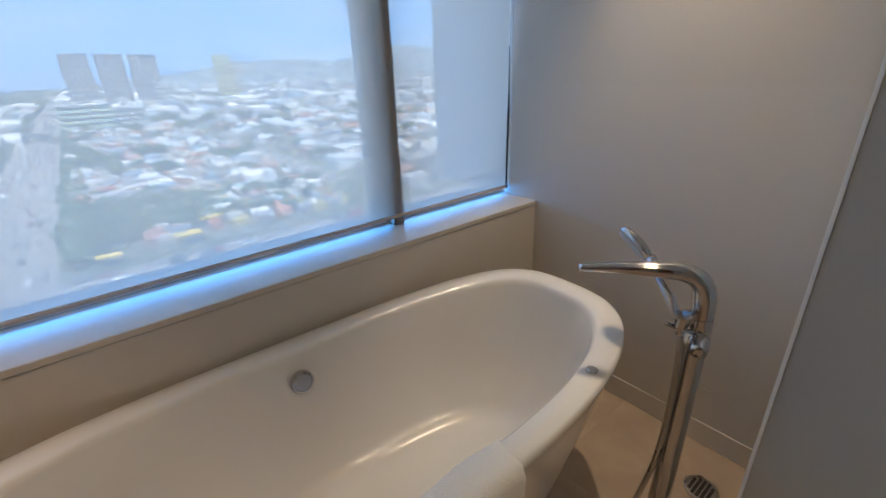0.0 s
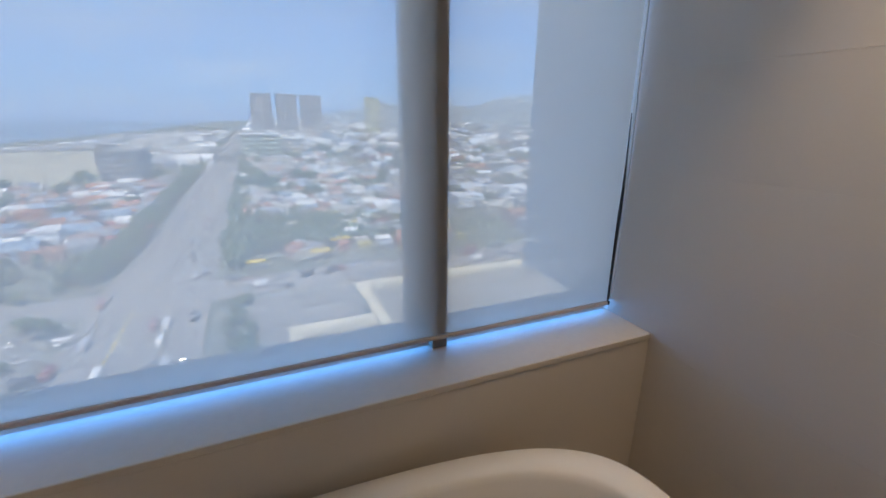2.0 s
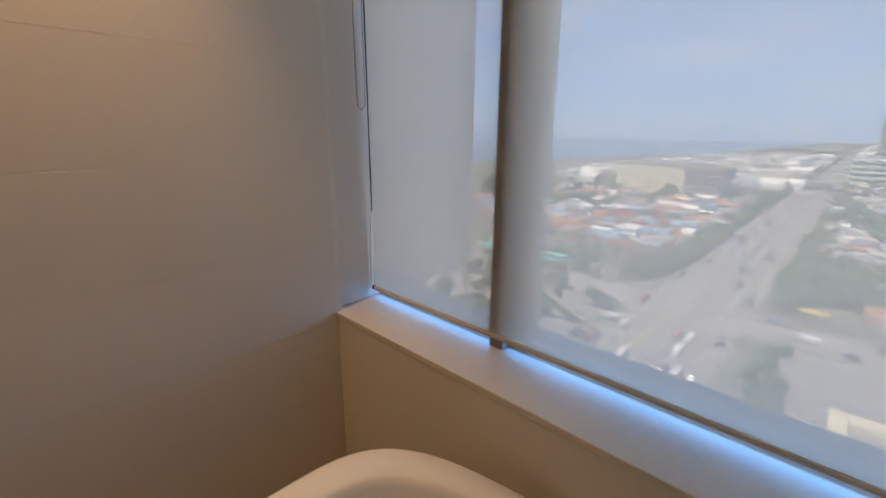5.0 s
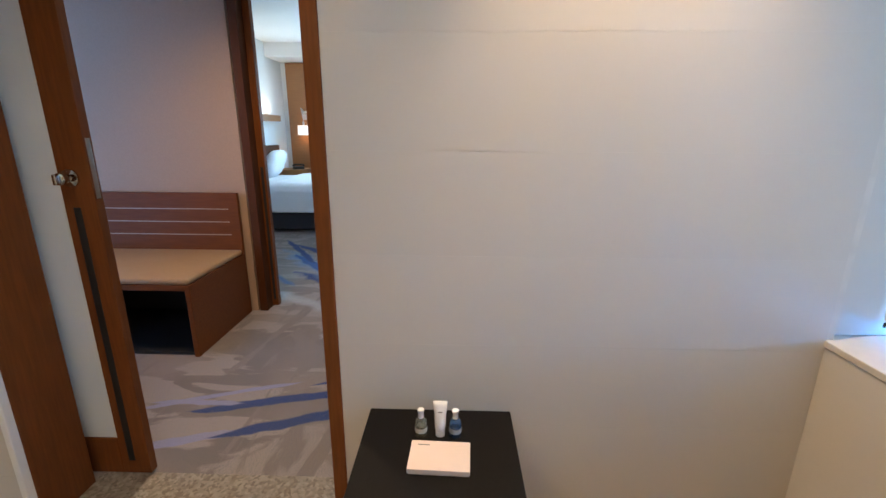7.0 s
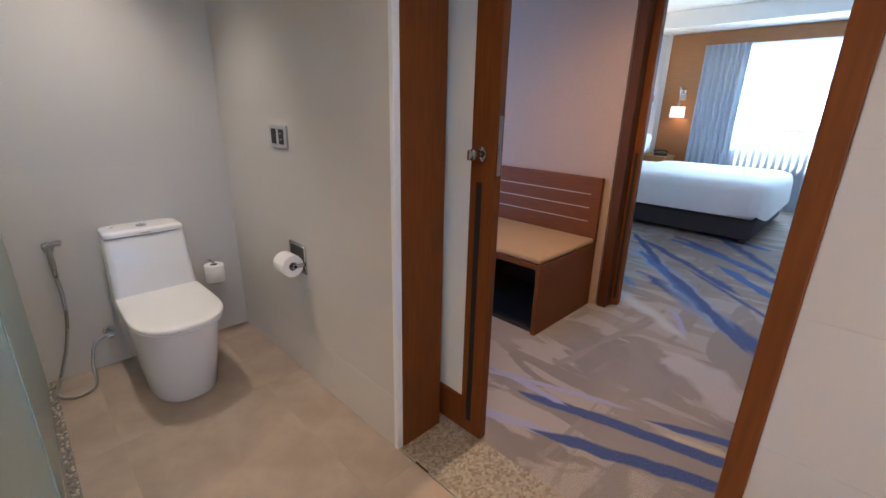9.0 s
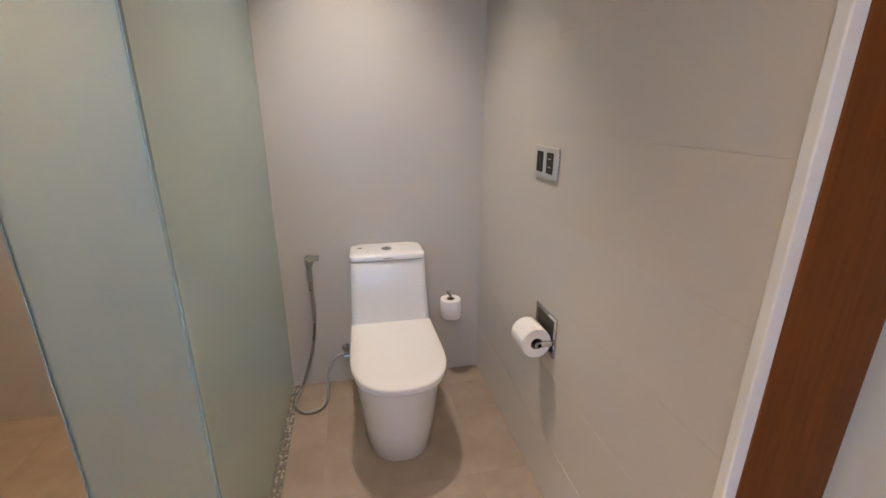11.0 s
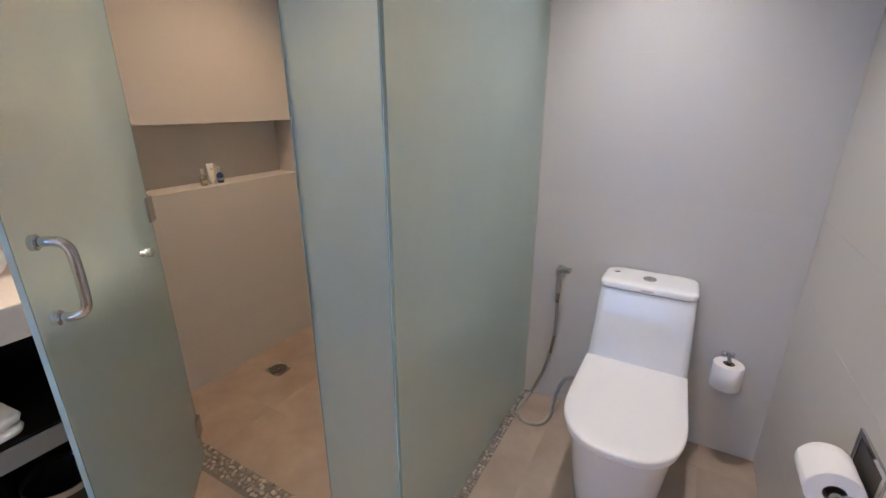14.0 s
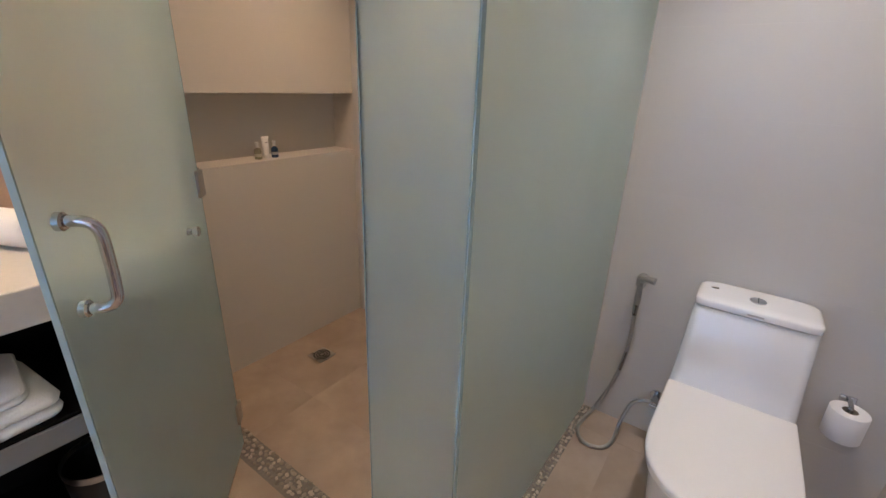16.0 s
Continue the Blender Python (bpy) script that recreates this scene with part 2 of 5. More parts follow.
def carpet_mat():
    """Grey-mauve carpet with swept navy brush strokes."""
    mat = bpy.data.materials.new("hotel_carpet")
    mat.use_nodes = True
    nt = mat.node_tree
    b = nt.nodes["Principled BSDF"]
    b.inputs["Roughness"].default_value = 0.97
    coord = nt.nodes.new("ShaderNodeTexCoord")

    def mapped(rot, sc, loc=(0, 0, 0)):
        m = nt.nodes.new("ShaderNodeMapping")
        m.inputs["Rotation"].default_value = (0, 0, radians(rot))
        m.inputs["Scale"].default_value = (*sc, 1)
        m.inputs["Location"].default_value = loc
        nt.links.new(coord.outputs["Object"], m.inputs[0])
        return m.outputs[0]

    def layer(a, vec, s, lo, hi, target, detail=6, distortion=0.6):
        n = nt.nodes.new("ShaderNodeTexNoise")
        n.inputs["Scale"].default_value, n.inputs["Detail"].default_value = s, detail
        n.inputs["Distortion"].default_value = distortion
        nt.links.new(vec, n.inputs["Vector"])
        r = nt.nodes.new("ShaderNodeMapRange")
        r.inputs[1].default_value, r.inputs[2].default_value = lo, hi
        nt.links.new(n.outputs["Fac"], r.inputs[0])
        m = nt.nodes.new("ShaderNodeMix")
        m.data_type = "RGBA"
        nt.links.new(r.outputs[0], m.inputs[0])
        if isinstance(a, tuple):
            m.inputs[6].default_value = (*a, 1)
        else:
            nt.links.new(a, m.inputs[6])
        m.inputs[7].default_value = (*target, 1)
        return m.outputs[2]

    c = layer((0.325, 0.265, 0.232), mapped(0, (1, 1)), 1.6, 0.40, 0.65, (0.225, 0.185, 0.168))
    c = layer(c, mapped(-20, (2.6, 0.6)), 1.7, 0.51, 0.545, (0.395, 0.328, 0.29), 7, 1.2)
    c = layer(c, mapped(35, (0.7, 2.4), (3, 1, 0)), 1.6, 0.555, 0.59, (0.275, 0.228, 0.205), 7, 1.2)

    def math_node(op, a, b=None, clamp=False):
        n = nt.nodes.new("ShaderNodeMath")
        n.operation, n.use_clamp = op, clamp
        for k, v in enumerate((a, b)):
            if v is None:
                continue
            if isinstance(v, (int, float)):
                n.inputs[k].default_value = v
            else:
                nt.links.new(v, n.inputs[k])
        return n.outputs[0]

    wob = nt.nodes.new("ShaderNodeTexNoise")
    wob.inputs["Scale"].default_value, wob.inputs["Detail"].default_value = 5.0, 7
    nt.links.new(coord.outputs["Object"], wob.inputs["Vector"])
    rag = math_node("SUBTRACT", wob.outputs["Fac"], 0.5)

    def stroke(a, p, q, width, color, soft=0.012):
        """A tapered brush stroke from p to q with a ragged edge."""
        d = Vector((q[0] - p[0], q[1] - p[1], 0))
        m = nt.nodes.new("ShaderNodeMapping")
        m.vector_type = "TEXTURE"
        m.inputs["Location"].default_value = (p[0], p[1], 0)
        m.inputs["Rotation"].default_value = (0, 0, math.atan2(d.y, d.x))
        nt.links.new(coord.outputs["Object"], m.inputs[0])
        sep = nt.nodes.new("ShaderNodeSeparateXYZ")
        nt.links.new(m.outputs[0], sep.inputs[0])
        u = math_node("DIVIDE", sep.outputs[0], d.length)
        bow = math_node("MULTIPLY", math_node("MULTIPLY", u, math_node("SUBTRACT", 1.0, u)), width * 0.6)
        v = math_node("ABSOLUTE", math_node("ADD", math_node("SUBTRACT", sep.outputs[1], bow), math_node("MULTIPLY", rag, width * 0.9)))
        ends = math_node("MULTIPLY", math_node("MULTIPLY", math_node("ADD", u, math_node("MULTIPLY", rag, 0.25)), 5.0, True), math_node("MULTIPLY", math_node("SUBTRACT", 1.0, u), 7.0, True))
        half = math_node("MULTIPLY", ends, width / 2)
        mask = math_node("DIVIDE", math_node("SUBTRACT", half, v), soft, True)
        mix = nt.nodes.new("ShaderNodeMix")
        mix.data_type = "RGBA"
        nt.links.new(mask, mix.inputs[0])
        nt.links.new(a, mix.inputs[6])
        mix.inputs[7].default_value = (*color, 1)
        return mix.outputs[2]

    NAVY, LILAC, OCHRE = (0.020, 0.055, 0.21), (0.34, 0.33, 0.50), (0.55, 0.42, 0.25)
    c = stroke(c, (-2.80, -1.30), (-2.38, -0.70), 0.30, (0.46, 0.40, 0.39), 0.05)
    c = stroke(c, (-1.80, -2.00), (-2.12, -1.15), 0.045, LILAC)
    c = stroke(c, (-1.50, -1.85), (-1.70, -1.32), 0.07, LILAC)
    c = stroke(c, (-2.03, -1.05), (-2.13, -0.65), 0.06, OCHRE, 0.03)
    c = stroke(c, (-1.80, -1.72), (-2.13, -0.40), 0.085, NAVY)
    c = stroke(c, (-1.63, -1.48), (-2.00, -0.40), 0.080, NAVY)
    c = stroke(c, (-2.08, -1.12), (-2.30, -0.40), 0.060, NAVY)
    c = stroke(c, (-4.10, -1.95), (-2.95, -0.55), 0.20, NAVY, 0.05)
    c = stroke(c, (-4.55, -1.75), (-3.20, -0.30), 0.07, NAVY, 0.03)
    c = stroke(c, (-5.20, -2.40), (-4.05, -1.10), 0.11, NAVY, 0.03)
    c = stroke(c, (-5.60, -2.15), (-4.50, -0.80), 0.16, NAVY, 0.05)
    c = stroke(c, (-6.40, -2.10), (-4.80, -0.95), 0.14, NAVY, 0.05)
    c = stroke(c, (-4.40, -2.60), (-3.60, -1.75), 0.10, (0.12, 0.19, 0.36), 0.04)
    c = stroke(c, (-3.55, -2.00), (-3.00, -1.20), 0.16, (0.50, 0.47, 0.48), 0.06)
    ROYAL = (0.030, 0.11, 0.36)
    # broad soft sweep puts the bedroom's blue daylight tint into the carpet colour
    c = stroke(c, (-5.00, -2.45), (-3.20, -1.00), 0.30, (0.24, 0.31, 0.44), 0.12)
    c = stroke(c, (-4.73, -2.19), (-3.40, -1.12), 0.13, ROYAL, 0.03)
    c = stroke(c, (-4.30, -1.78), (-3.10, -0.88), 0.10, NAVY, 0.02)
    c = stroke(c, (-5.42, -2.14), (-4.80, -1.05), 0.12, ROYAL, 0.03)
    c = stroke(c, (-5.95, -2.10), (-5.70, -1.15), 0.14, ROYAL, 0.03)
    c = stroke(c, (-5.40, -2.55), (-4.30, -1.80), 0.09, NAVY, 0.02)
    c = stroke(c, (-4.80, -1.50), (-4.20, -0.95), 0.12, ROYAL, 0.02)
    c = stroke(c, (-3.46, -1.46), (-3.08, -1.24), 0.05, LILAC)
    c = stroke(c, (-1.89, -1.90), (-1.90, -1.40), 0.05, LILAC)
    c = layer(c, mapped(0, (1, 1)), 220.0, 0.45, 0.75, (0.17, 0.15, 0.15), 2, 0)
    nt.links.new(c, b.inputs["Base Color"])
    n = nt.nodes.new("ShaderNodeTexNoise")
    n.inputs["Scale"].default_value = 300
    nt.links.new(coord.outputs["Object"], n.inputs["Vector"])
    bp = nt.nodes.new("ShaderNodeBump")
    bp.inputs["Strength"].default_value, bp.inputs["Distance"].default_value = 0.6, 0.004
    nt.links.new(n.outputs["Fac"], bp.inputs["Height"])
    nt.links.new(bp.outputs[0], b.inputs["Normal"])
    return mat


CARPET = carpet_mat()


def terrazzo_mat():
    mat = material("speckled_granite", (0.40, 0.34, 0.27), 0.35)
    nt = mat.node_tree
    v = nt.nodes.new("ShaderNodeTexVoronoi")
    v.inputs["Scale"].default_value = 88
    coord = nt.nodes.new("ShaderNodeTexCoord")
    nt.links.new(coord.outputs["Object"], v.inputs["Vector"])
    ramp = nt.nodes.new("ShaderNodeValToRGB")
    ramp.color_ramp.elements[0].color = (0.20, 0.155, 0.11, 1)
    ramp.color_ramp.elements[1].color = (0.41, 0.345, 0.27, 1)
    sep = nt.nodes.new("ShaderNodeSeparateColor")
    nt.links.new(v.outputs["Color"], sep.inputs[0])
    nt.links.new(sep.outputs[0], ramp.inputs[0])
    nt.links.new(ramp.outputs[0], nt.nodes["Principled BSDF"].inputs["Base Color"])
    return mat


GRANITE = terrazzo_mat()


def glow_mat(name, color, strength):
    mat = bpy.data.materials.new(name)
    mat.use_nodes = True
    b = mat.node_tree.nodes["Principled BSDF"]
    b.inputs["Base Color"].default_value = (*color, 1)
    b.inputs["Emission Color"].default_value = (*color, 1)
    b.inputs["Emission Strength"].default_value = strength
    return mat


# ---- mesh helpers ----


def link(name, bm, mat, smooth=False):
    me = bpy.data.meshes.new(name)
    bm.normal_update()
    bm.to_mesh(me)
    bm.free()
    if mat:
        me.materials.append(mat)
    if smooth:
        me.shade_smooth() if smooth is True else me.set_sharp_from_angle(angle=radians(smooth))
    return new(name, me)


def part(name, bm, mat, parent, label="", smooth=False):
    ob = link(name, bm, mat, smooth)
    ob.parent = parent
    if label:
        tagged(ob, label)
    return ob


def thing(name, at, label, category, group="", kind=""):
    """An Empty at a thing's base; its parts are built in the thing's own frame."""
    ob = new(name)
    ob.empty_display_size = 0.05
    ob.matrix_world = at if isinstance(at, Matrix) else Matrix.Translation(at)
    return tagged(ob, label, category, group, kind)


def box(x0, x1, y0, y1, z0, z1, bevel=0.0, seg=2, bm=None):
    b = bmesh.new()
    bmesh.ops.create_cube(b, size=1)
    for v in b.verts:
        v.co = Vector((x0 + (v.co.x + 0.5) * (x1 - x0), y0 + (v.co.y + 0.5) * (y1 - y0), z0 + (v.co.z + 0.5) * (z1 - z0)))
    if bevel:
        bmesh.ops.bevel(b, geom=b.edges[:], offset=bevel, segments=seg, affect="EDGES", profile=0.5)
    return b if bm is None else joined(bm, b)


def joined(a, b):
    me = bpy.data.meshes.new("tmp")
    b.to_mesh(me)
    b.free()
    a.from_mesh(me)
    bpy.data.meshes.remove(me)
    return a


def moved(bm, m):
    bmesh.ops.transform(bm, matrix=m, verts=bm.verts[:])
    return bm


def loft(rings, close_first=True, close_last=True, loop=True):
    bm = bmesh.new()
    rows = [[bm.verts.new(p) for p in ring] for ring in rings]
    n = len(rows[0])
    for a, b in zip(rows, rows[1:]):
        for i in range(n if loop else n - 1):
            bm.faces.new((a[i], a[(i + 1) % n], b[(i + 1) % n], b[i]))
    if close_first:
        bm.faces.new(rows[0][::-1])
    if close_last:
        bm.faces.new(rows[-1])
    bmesh.ops.recalc_face_normals(bm, faces=bm.faces[:])
    return bm


def lathe(profile, n=24, caps=(True, True)):
    """profile: (radius, z) from the foot up."""
    return loft([[(r * math.cos(2 * math.pi * i / n), r * math.sin(2 * math.pi * i / n), z) for i in range(n)] for r, z in profile], *caps)


def tube(points, radius, n=10, smooth_steps=4):
    """A pipe along a line of points, eased into a curve. radius: one number, or one for each point."""
    pts = [Vector(p) for p in points]
    rad = list(radius) if isinstance(radius, (tuple, list)) else [radius] * len(pts)
    line, rads = [], []
    for i in range(len(pts) - 1):
        p0, p1, p2, p3 = pts[max(i - 1, 0)], pts[i], pts[i + 1], pts[min(i + 2, len(pts) - 1)]
        for k in range(smooth_steps):
            t = k / smooth_steps
            line.append(0.5 * ((2 * p1) + (p2 - p0) * t + (2 * p0 - 5 * p1 + 4 * p2 - p3) * t * t + (3 * p1 - p0 - 3 * p2 + p3) * t ** 3))
            rads.append(rad[i] + (rad[i + 1] - rad[i]) * t)
    line.append(pts[-1])
    rads.append(rad[-1])
    side = None
    rings = []
    for i, p in enumerate(line):
        d = (line[min(i + 1, len(line) - 1)] - line[max(i - 1, 0)]).normalized()
        if side is None:
            side = d.orthogonal().normalized()
        side = (side - d * side.dot(d)).normalized()
        up = d.cross(side)
        rings.append([p + (side * math.cos(2 * math.pi * k / n) + up * math.sin(2 * math.pi * k / n)) * rads[i] for k in range(n)])
    return loft(rings)


def oval(cx, cy, a, b, z, n=48, power=2.6):
    ring = []
    for i in range(n):
        t = 2 * math.pi * i / n
        c, s = math.cos(t), math.sin(t)
        ring.append((cx + a * math.copysign(abs(c) ** (2 / power), c), cy + b * math.copysign(abs(s) ** (2 / power), s), z))
    return ring


def structure(name, bm, mat, label, category, smooth=False):
    return tagged(link(name, bm, mat, smooth), label, category, "", "structure")


# ---- the bathroom's shell ----
WEST, EAST, SHOWER_EAST, SOUTH, SILL_Y, SILL_Z, GLASS_Y = -1.105, 1.39, 1.330, -3.305, 0.695, 0.808, 0.905
TH = 0.0008  # thickness of the wall tiles
DOOR_S, DOOR_N, WALL_OUT = -1.765, -0.690, -1.44
WEST_T = -1.135  # the wall beside the toilet

bm = box(-1.45, 1.7, SOUTH - 0.2, SILL_Y + 0.4, -0.20, -0.0008)
floor = structure("floor", bm, FLOOR_GROUT, "grey-beige stone-look bathroom floor with thin joints", "floor")
bm = box(-1.45, 1.7, SOUTH - 0.2, SILL_Y + 0.5, CEIL, CEIL + 0.15)
structure("ceiling", bm, PLASTER, "plain white painted bathroom ceiling", "ceiling")

bm = box(-1.165, WEST - TH, DOOR_N, SILL_Y + 0.018, -0.012, CEIL)
box(WALL_OUT, -1.165, DOOR_N + 0.09, SILL_Y + 0.018, -0.012, CEIL, bm=bm)
wall_west = structure("wall_west", bm, GROUT, "beige large-format tiled wall beside the door", "wall")
wall_west_toilet = structure("wall_west_2", box(WALL_OUT + 0.09, WEST_T - TH, SOUTH - 0.2, DOOR_S, -0.012, CEIL), GROUT, "beige tiled wall beside the toilet", "wall")
structure("wall_west_3", box(WALL_OUT, WEST - TH, DOOR_S, DOOR_N, 2.12, CEIL), GROUT, "beige wall over the sliding door", "wall")
wall_south = structure("wall_south", box(-1.4, 1.7, SOUTH - 0.2, SOUTH - TH, -0.012, CEIL), GROUT, "pale beige tiled wall behind the toilet", "wall")
wall_east = structure("wall_east", box(EAST + TH, 1.7, -0.55, SILL_Y + TH, -0.012, CEIL), GROUT, "beige tiled wall behind the tub filler", "wall")
structure("wall_east_2", box(1.32, 1.7, -2.22, -0.55, -0.012, CEIL), HALL_PAINT, "warm beige wall behind the vanity", "wall")
# shower wall with a deep niche
NZ0, NZ1 = 1.018, 1.317
bm = box(SHOWER_EAST + TH, 1.7, SOUTH - TH, -2.20, -0.012, NZ0 - 0.012)
box(SHOWER_EAST + TH, 1.7, SOUTH - TH, -2.20, NZ1 + 0.012, CEIL, bm=bm)
box(SHOWER_EAST + 0.16, 1.7, SOUTH - TH, -2.20, NZ0 - 0.012, NZ1 + 0.012, bm=bm)
wall_shower = structure("wall_shower", bm, GROUT, "warm beige tiled shower wall with a long niche", "wall")
bm = box(SHOWER_EAST - 0.001, SHOWER_EAST + 0.16, SOUTH, -2.20, NZ0 - 0.010, NZ0, 0.002)
structure("niche_shelf", bm, TILE, "beige tile shelf of the shower niche", "shelf")
bm = box(SHOWER_EAST, SHOWER_EAST + 0.16, SOUTH, -2.20, NZ1, NZ1 + 0.012, 0.001)
structure("niche_soffit", bm, TILE, "beige tile soffit of the shower niche", "trim")
# stub that carries the shower door, hidden by the open leaf
structure("wall_shower_2", box(0.90, SHOWER_EAST + TH, -2.20, -2.13, -0.012, CEIL), TILE, "short beige tiled wall at the shower door", "wall")
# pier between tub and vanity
# wall tile greyed and darkened: the pier's shade is in the colour
SHADED_PIER_TILE = material("shaded_pier_tile", (0.42, 0.415, 0.385), 0.42, stain=0.05, stain_scale=0.9, grain=0.03, scale=120, bump=0.03, bump_scale=160)
structure("wall_pier", box(0.86, EAST + TH, -0.80, -0.405, -0.012, CEIL), SHADED_PIER_TILE, "tiled pier beside the tub, tile darkened for shade", "wall")
structure("pier_corner_bead", box(0.8565, 0.862, -0.410, -0.4025, 0, CEIL, 0.001), CORNER, "white corner bead of the tiled pier", "trim")

# ---- window wall ----
bm = box(WALL_OUT, 1.7, SILL_Y + 0.012, SILL_Y + 0.38, -0.012, SILL_Z - 0.03)
wall_window = structure("wall_window", bm, GROUT, "beige tiled wall under the window", "wall")
structure("window_sill_front", box(WEST, EAST, SILL_Y, SILL_Y + 0.012, 0.0, SILL_Z - 0.022), TILE, "smooth beige panel under the window sill", "wall")
structure("window_sill", box(WEST - 0.036, EAST + TH, SILL_Y - 0.004, SILL_Y + 0.38, SILL_Z - 0.02, SILL_Z, 0.003), STONE, "pale stone window sill", "sill")
structure("wall_window_2", box(WALL_OUT, 1.7, SILL_Y + 0.02, SILL_Y + 0.38, 2.40, CEIL), PLASTER, "white window head", "wall")
structure("window_reveal_west", box(WALL_OUT, WEST - 0.036, SILL_Y + 0.02, 1.42, SILL_Z, 2.40), TILE, "pale window reveal", "trim")
structure("window_reveal_east", box(EAST + 0.001, 1.7, SILL_Y + TH, 0.880, SILL_Z, 2.40), TILE, "beige tiled window reveal", "trim")
structure("window_reveal_east_2", box(EAST + 0.001, 1.7, 0.880, 1.42, SILL_Z, 2.40), PLASTER, "pale outer side of the window opening", "trim")
GREY_FRAME = material("frame_paint", (0.32, 0.27, 0.23), 0.5)
window_1 = thing("window_1", (0, GLASS_Y + 0.03, SILL_Z), "wide grey-framed window of a high storey", "window", kind="structure")
for name, x0, x1 in (("mullion", -0.597, -0.551), ("mullion", 0.722, 0.770)):
    part(name, box(x0, x1, -0.066, 0.07, 0, 1.6, 0.004), GREY_FRAME, window_1)
PALE_FRAME = material("pale_frame_paint", (0.80, 0.80, 0.78), 0.5, grain=0.04)
sash = part("sash", box(-0.550, -0.505, -0.005, 0.05, 0.0, 1.6, 0.003), PALE_FRAME, window_1, "pale grey sash frame")
part("sash_stile", box(0.672, 0.721, -0.005, 0.05, 0.0, 1.6, 0.003), PALE_FRAME, sash)
part("sash_rail", box(-0.505, 0.672, -0.005, 0.05, 0.0, 0.012, 0.003), PALE_FRAME, sash)
part("bottom_rail", box(WEST - 0.035, -0.598, -0.005, 0.05, 0, 0.012, 0.003), PALE_FRAME, window_1)
part("bottom_rail", box(0.771, EAST, -0.005, 0.05, 0, 0.012, 0.003), PALE_FRAME, window_1)
for x0, x1, z0 in ((WEST - 0.035, -0.599, 0.013), (-0.504, 0.671, 0.013), (0.772, EAST, 0.013)):
    pane = part("pane", box(x0, x1, 0.02, 0.026, z0, 1.6), CLEAR, window_1)
    pane.visible_shadow = False

# ---- door opening ----
door_frame = thing("door_frame", (0, 0, 0), "reddish teak lining of the bathroom doorway", "door frame", kind="structure")
part("lining", box(-1.37, -1.16, DOOR_S, DOOR_S + 0.012, 0, 2.10, 0.002), WOOD, door_frame)
part("lining", box(-1.165, -1.118, DOOR_N - 0.012, DOOR_N, 0, 2.10, 0.002), WOOD, door_frame)
part("architrave", box(-1.12, WEST + 0.006, DOOR_N - 0.014, DOOR_N + 0.028, 0, 2.14, 0.003), WOOD, door_frame)
part("head", box(-1.37, -1.118, DOOR_S + 0.012, DOOR_N - 0.012, 2.09, 2.118, 0.002), WOOD, door_frame)
structure("door_corner_bead", box(-1.16, WEST_T + 0.004, DOOR_S - 0.012, DOOR_S + 0.010, 0, 2.45, 0.003), CORNER, "white corner bead beside the doorway", "trim")
structure("door_threshold", box(-1.425, -1.145, DOOR_S, DOOR_N - 0.002, -0.03, 0.004, 0.002), GRANITE, "speckled beige granite door threshold", "threshold")
structure("threshold_strip", box(-1.145, -1.138, DOOR_S, DOOR_N, -0.01, 0.005), STEEL, "thin steel strip beside the threshold", "trim")

sliding_door = thing("sliding_door", (-1.412, -1.553, 0.012), "teak sliding door with a white panel, pushed open", "door")
part("stile", box(-0.036, 0, -0.112, 0, 0, 2.06, 0.002), WOOD, sliding_door)
part("panel", box(-0.028, -0.008, -0.75, -0.112, 0.16, 2.06), material("white_panel", (0.74, 0.78, 0.79), 0.5, grain=0.03), sliding_door, "frosted white door panel")
part("bottom_rail", box(-0.036, 0, -0.75, -0.113, 0, 0.16, 0.002), WOOD, sliding_door)
part("finger_pull", box(-0.003, 0.0015, -0.082, -0.056, 0.06, 1.09, 0.001), RUBBER, sliding_door, "long black recessed finger pull")
plate = part("latch_plate", box(-0.026, -0.008, -0.001, 0.0018, 1.12, 1.32, 0.001), STEEL, sliding_door, "steel latch plate")
knob = part("thumb_turn", moved(lathe([(0.030, 0), (0.030, 0.008), (0.014, 0.012), (0.012, 0.03), (0.020, 0.034), (0.020, 0.046), (0.014, 0.05)], 20), pose(0, -0.068, 1.19, 0, 90, 0)), CHROME, sliding_door, "round chrome thumb turn", 40)
part("turn_grip", box(0.046, 0.066, -0.074, -0.062, 1.172, 1.208, 0.004), CHROME, knob)

# ---- hall and bedroom beyond the door ----
carpet = structure("floor_hall", box(-8.6, -1.425, -4.4, 1.4, -0.1, 0.0), CARPET, "grey-mauve hotel carpet with navy brush strokes", "carpet")
structure("ceiling_hall", box(-3.24, -1.44, -4.4, 1.4, 2.5, 2.6), PLASTER, "white hall ceiling", "ceiling")
structure("wall_hall", box(-3.24, -3.085, -4.4, -1.86, 0, 2.6), HALL_PAINT, "warm taupe hall wall behind the luggage bench", "wall")
structure("wall_hall_south", box(-3.085, -1.44, -4.4, -4.2, 0, 2.5), HALL_PAINT, "warm taupe wall at the hall's end", "wall")
structure("wall_hall_north", box(-8.5, -1.44, 1.2, 1.4, 0, 2.9), PLASTER, "pale wall that closes the bedroom", "wall")
structure("wall_hall_2", box(-3.24, -3.085, -0.55, 1.2, 0, 2.6), HALL_PAINT, "warm taupe hall wall", "wall")
inner_frame = thing("bedroom_door_frame", (-3.17, -1.80, 0), "dark teak frame of the bedroom's sliding door", "door frame", kind="structure")
part("post", box(-0.09, 0.09, -0.045, 0.015, 0, 2.45, 0.003), WOOD_DARK, inner_frame)
part("door_edge", box(-0.05, 0.0, 0.015, 0.065, 0.01, 2.45, 0.003), WOOD, inner_frame)
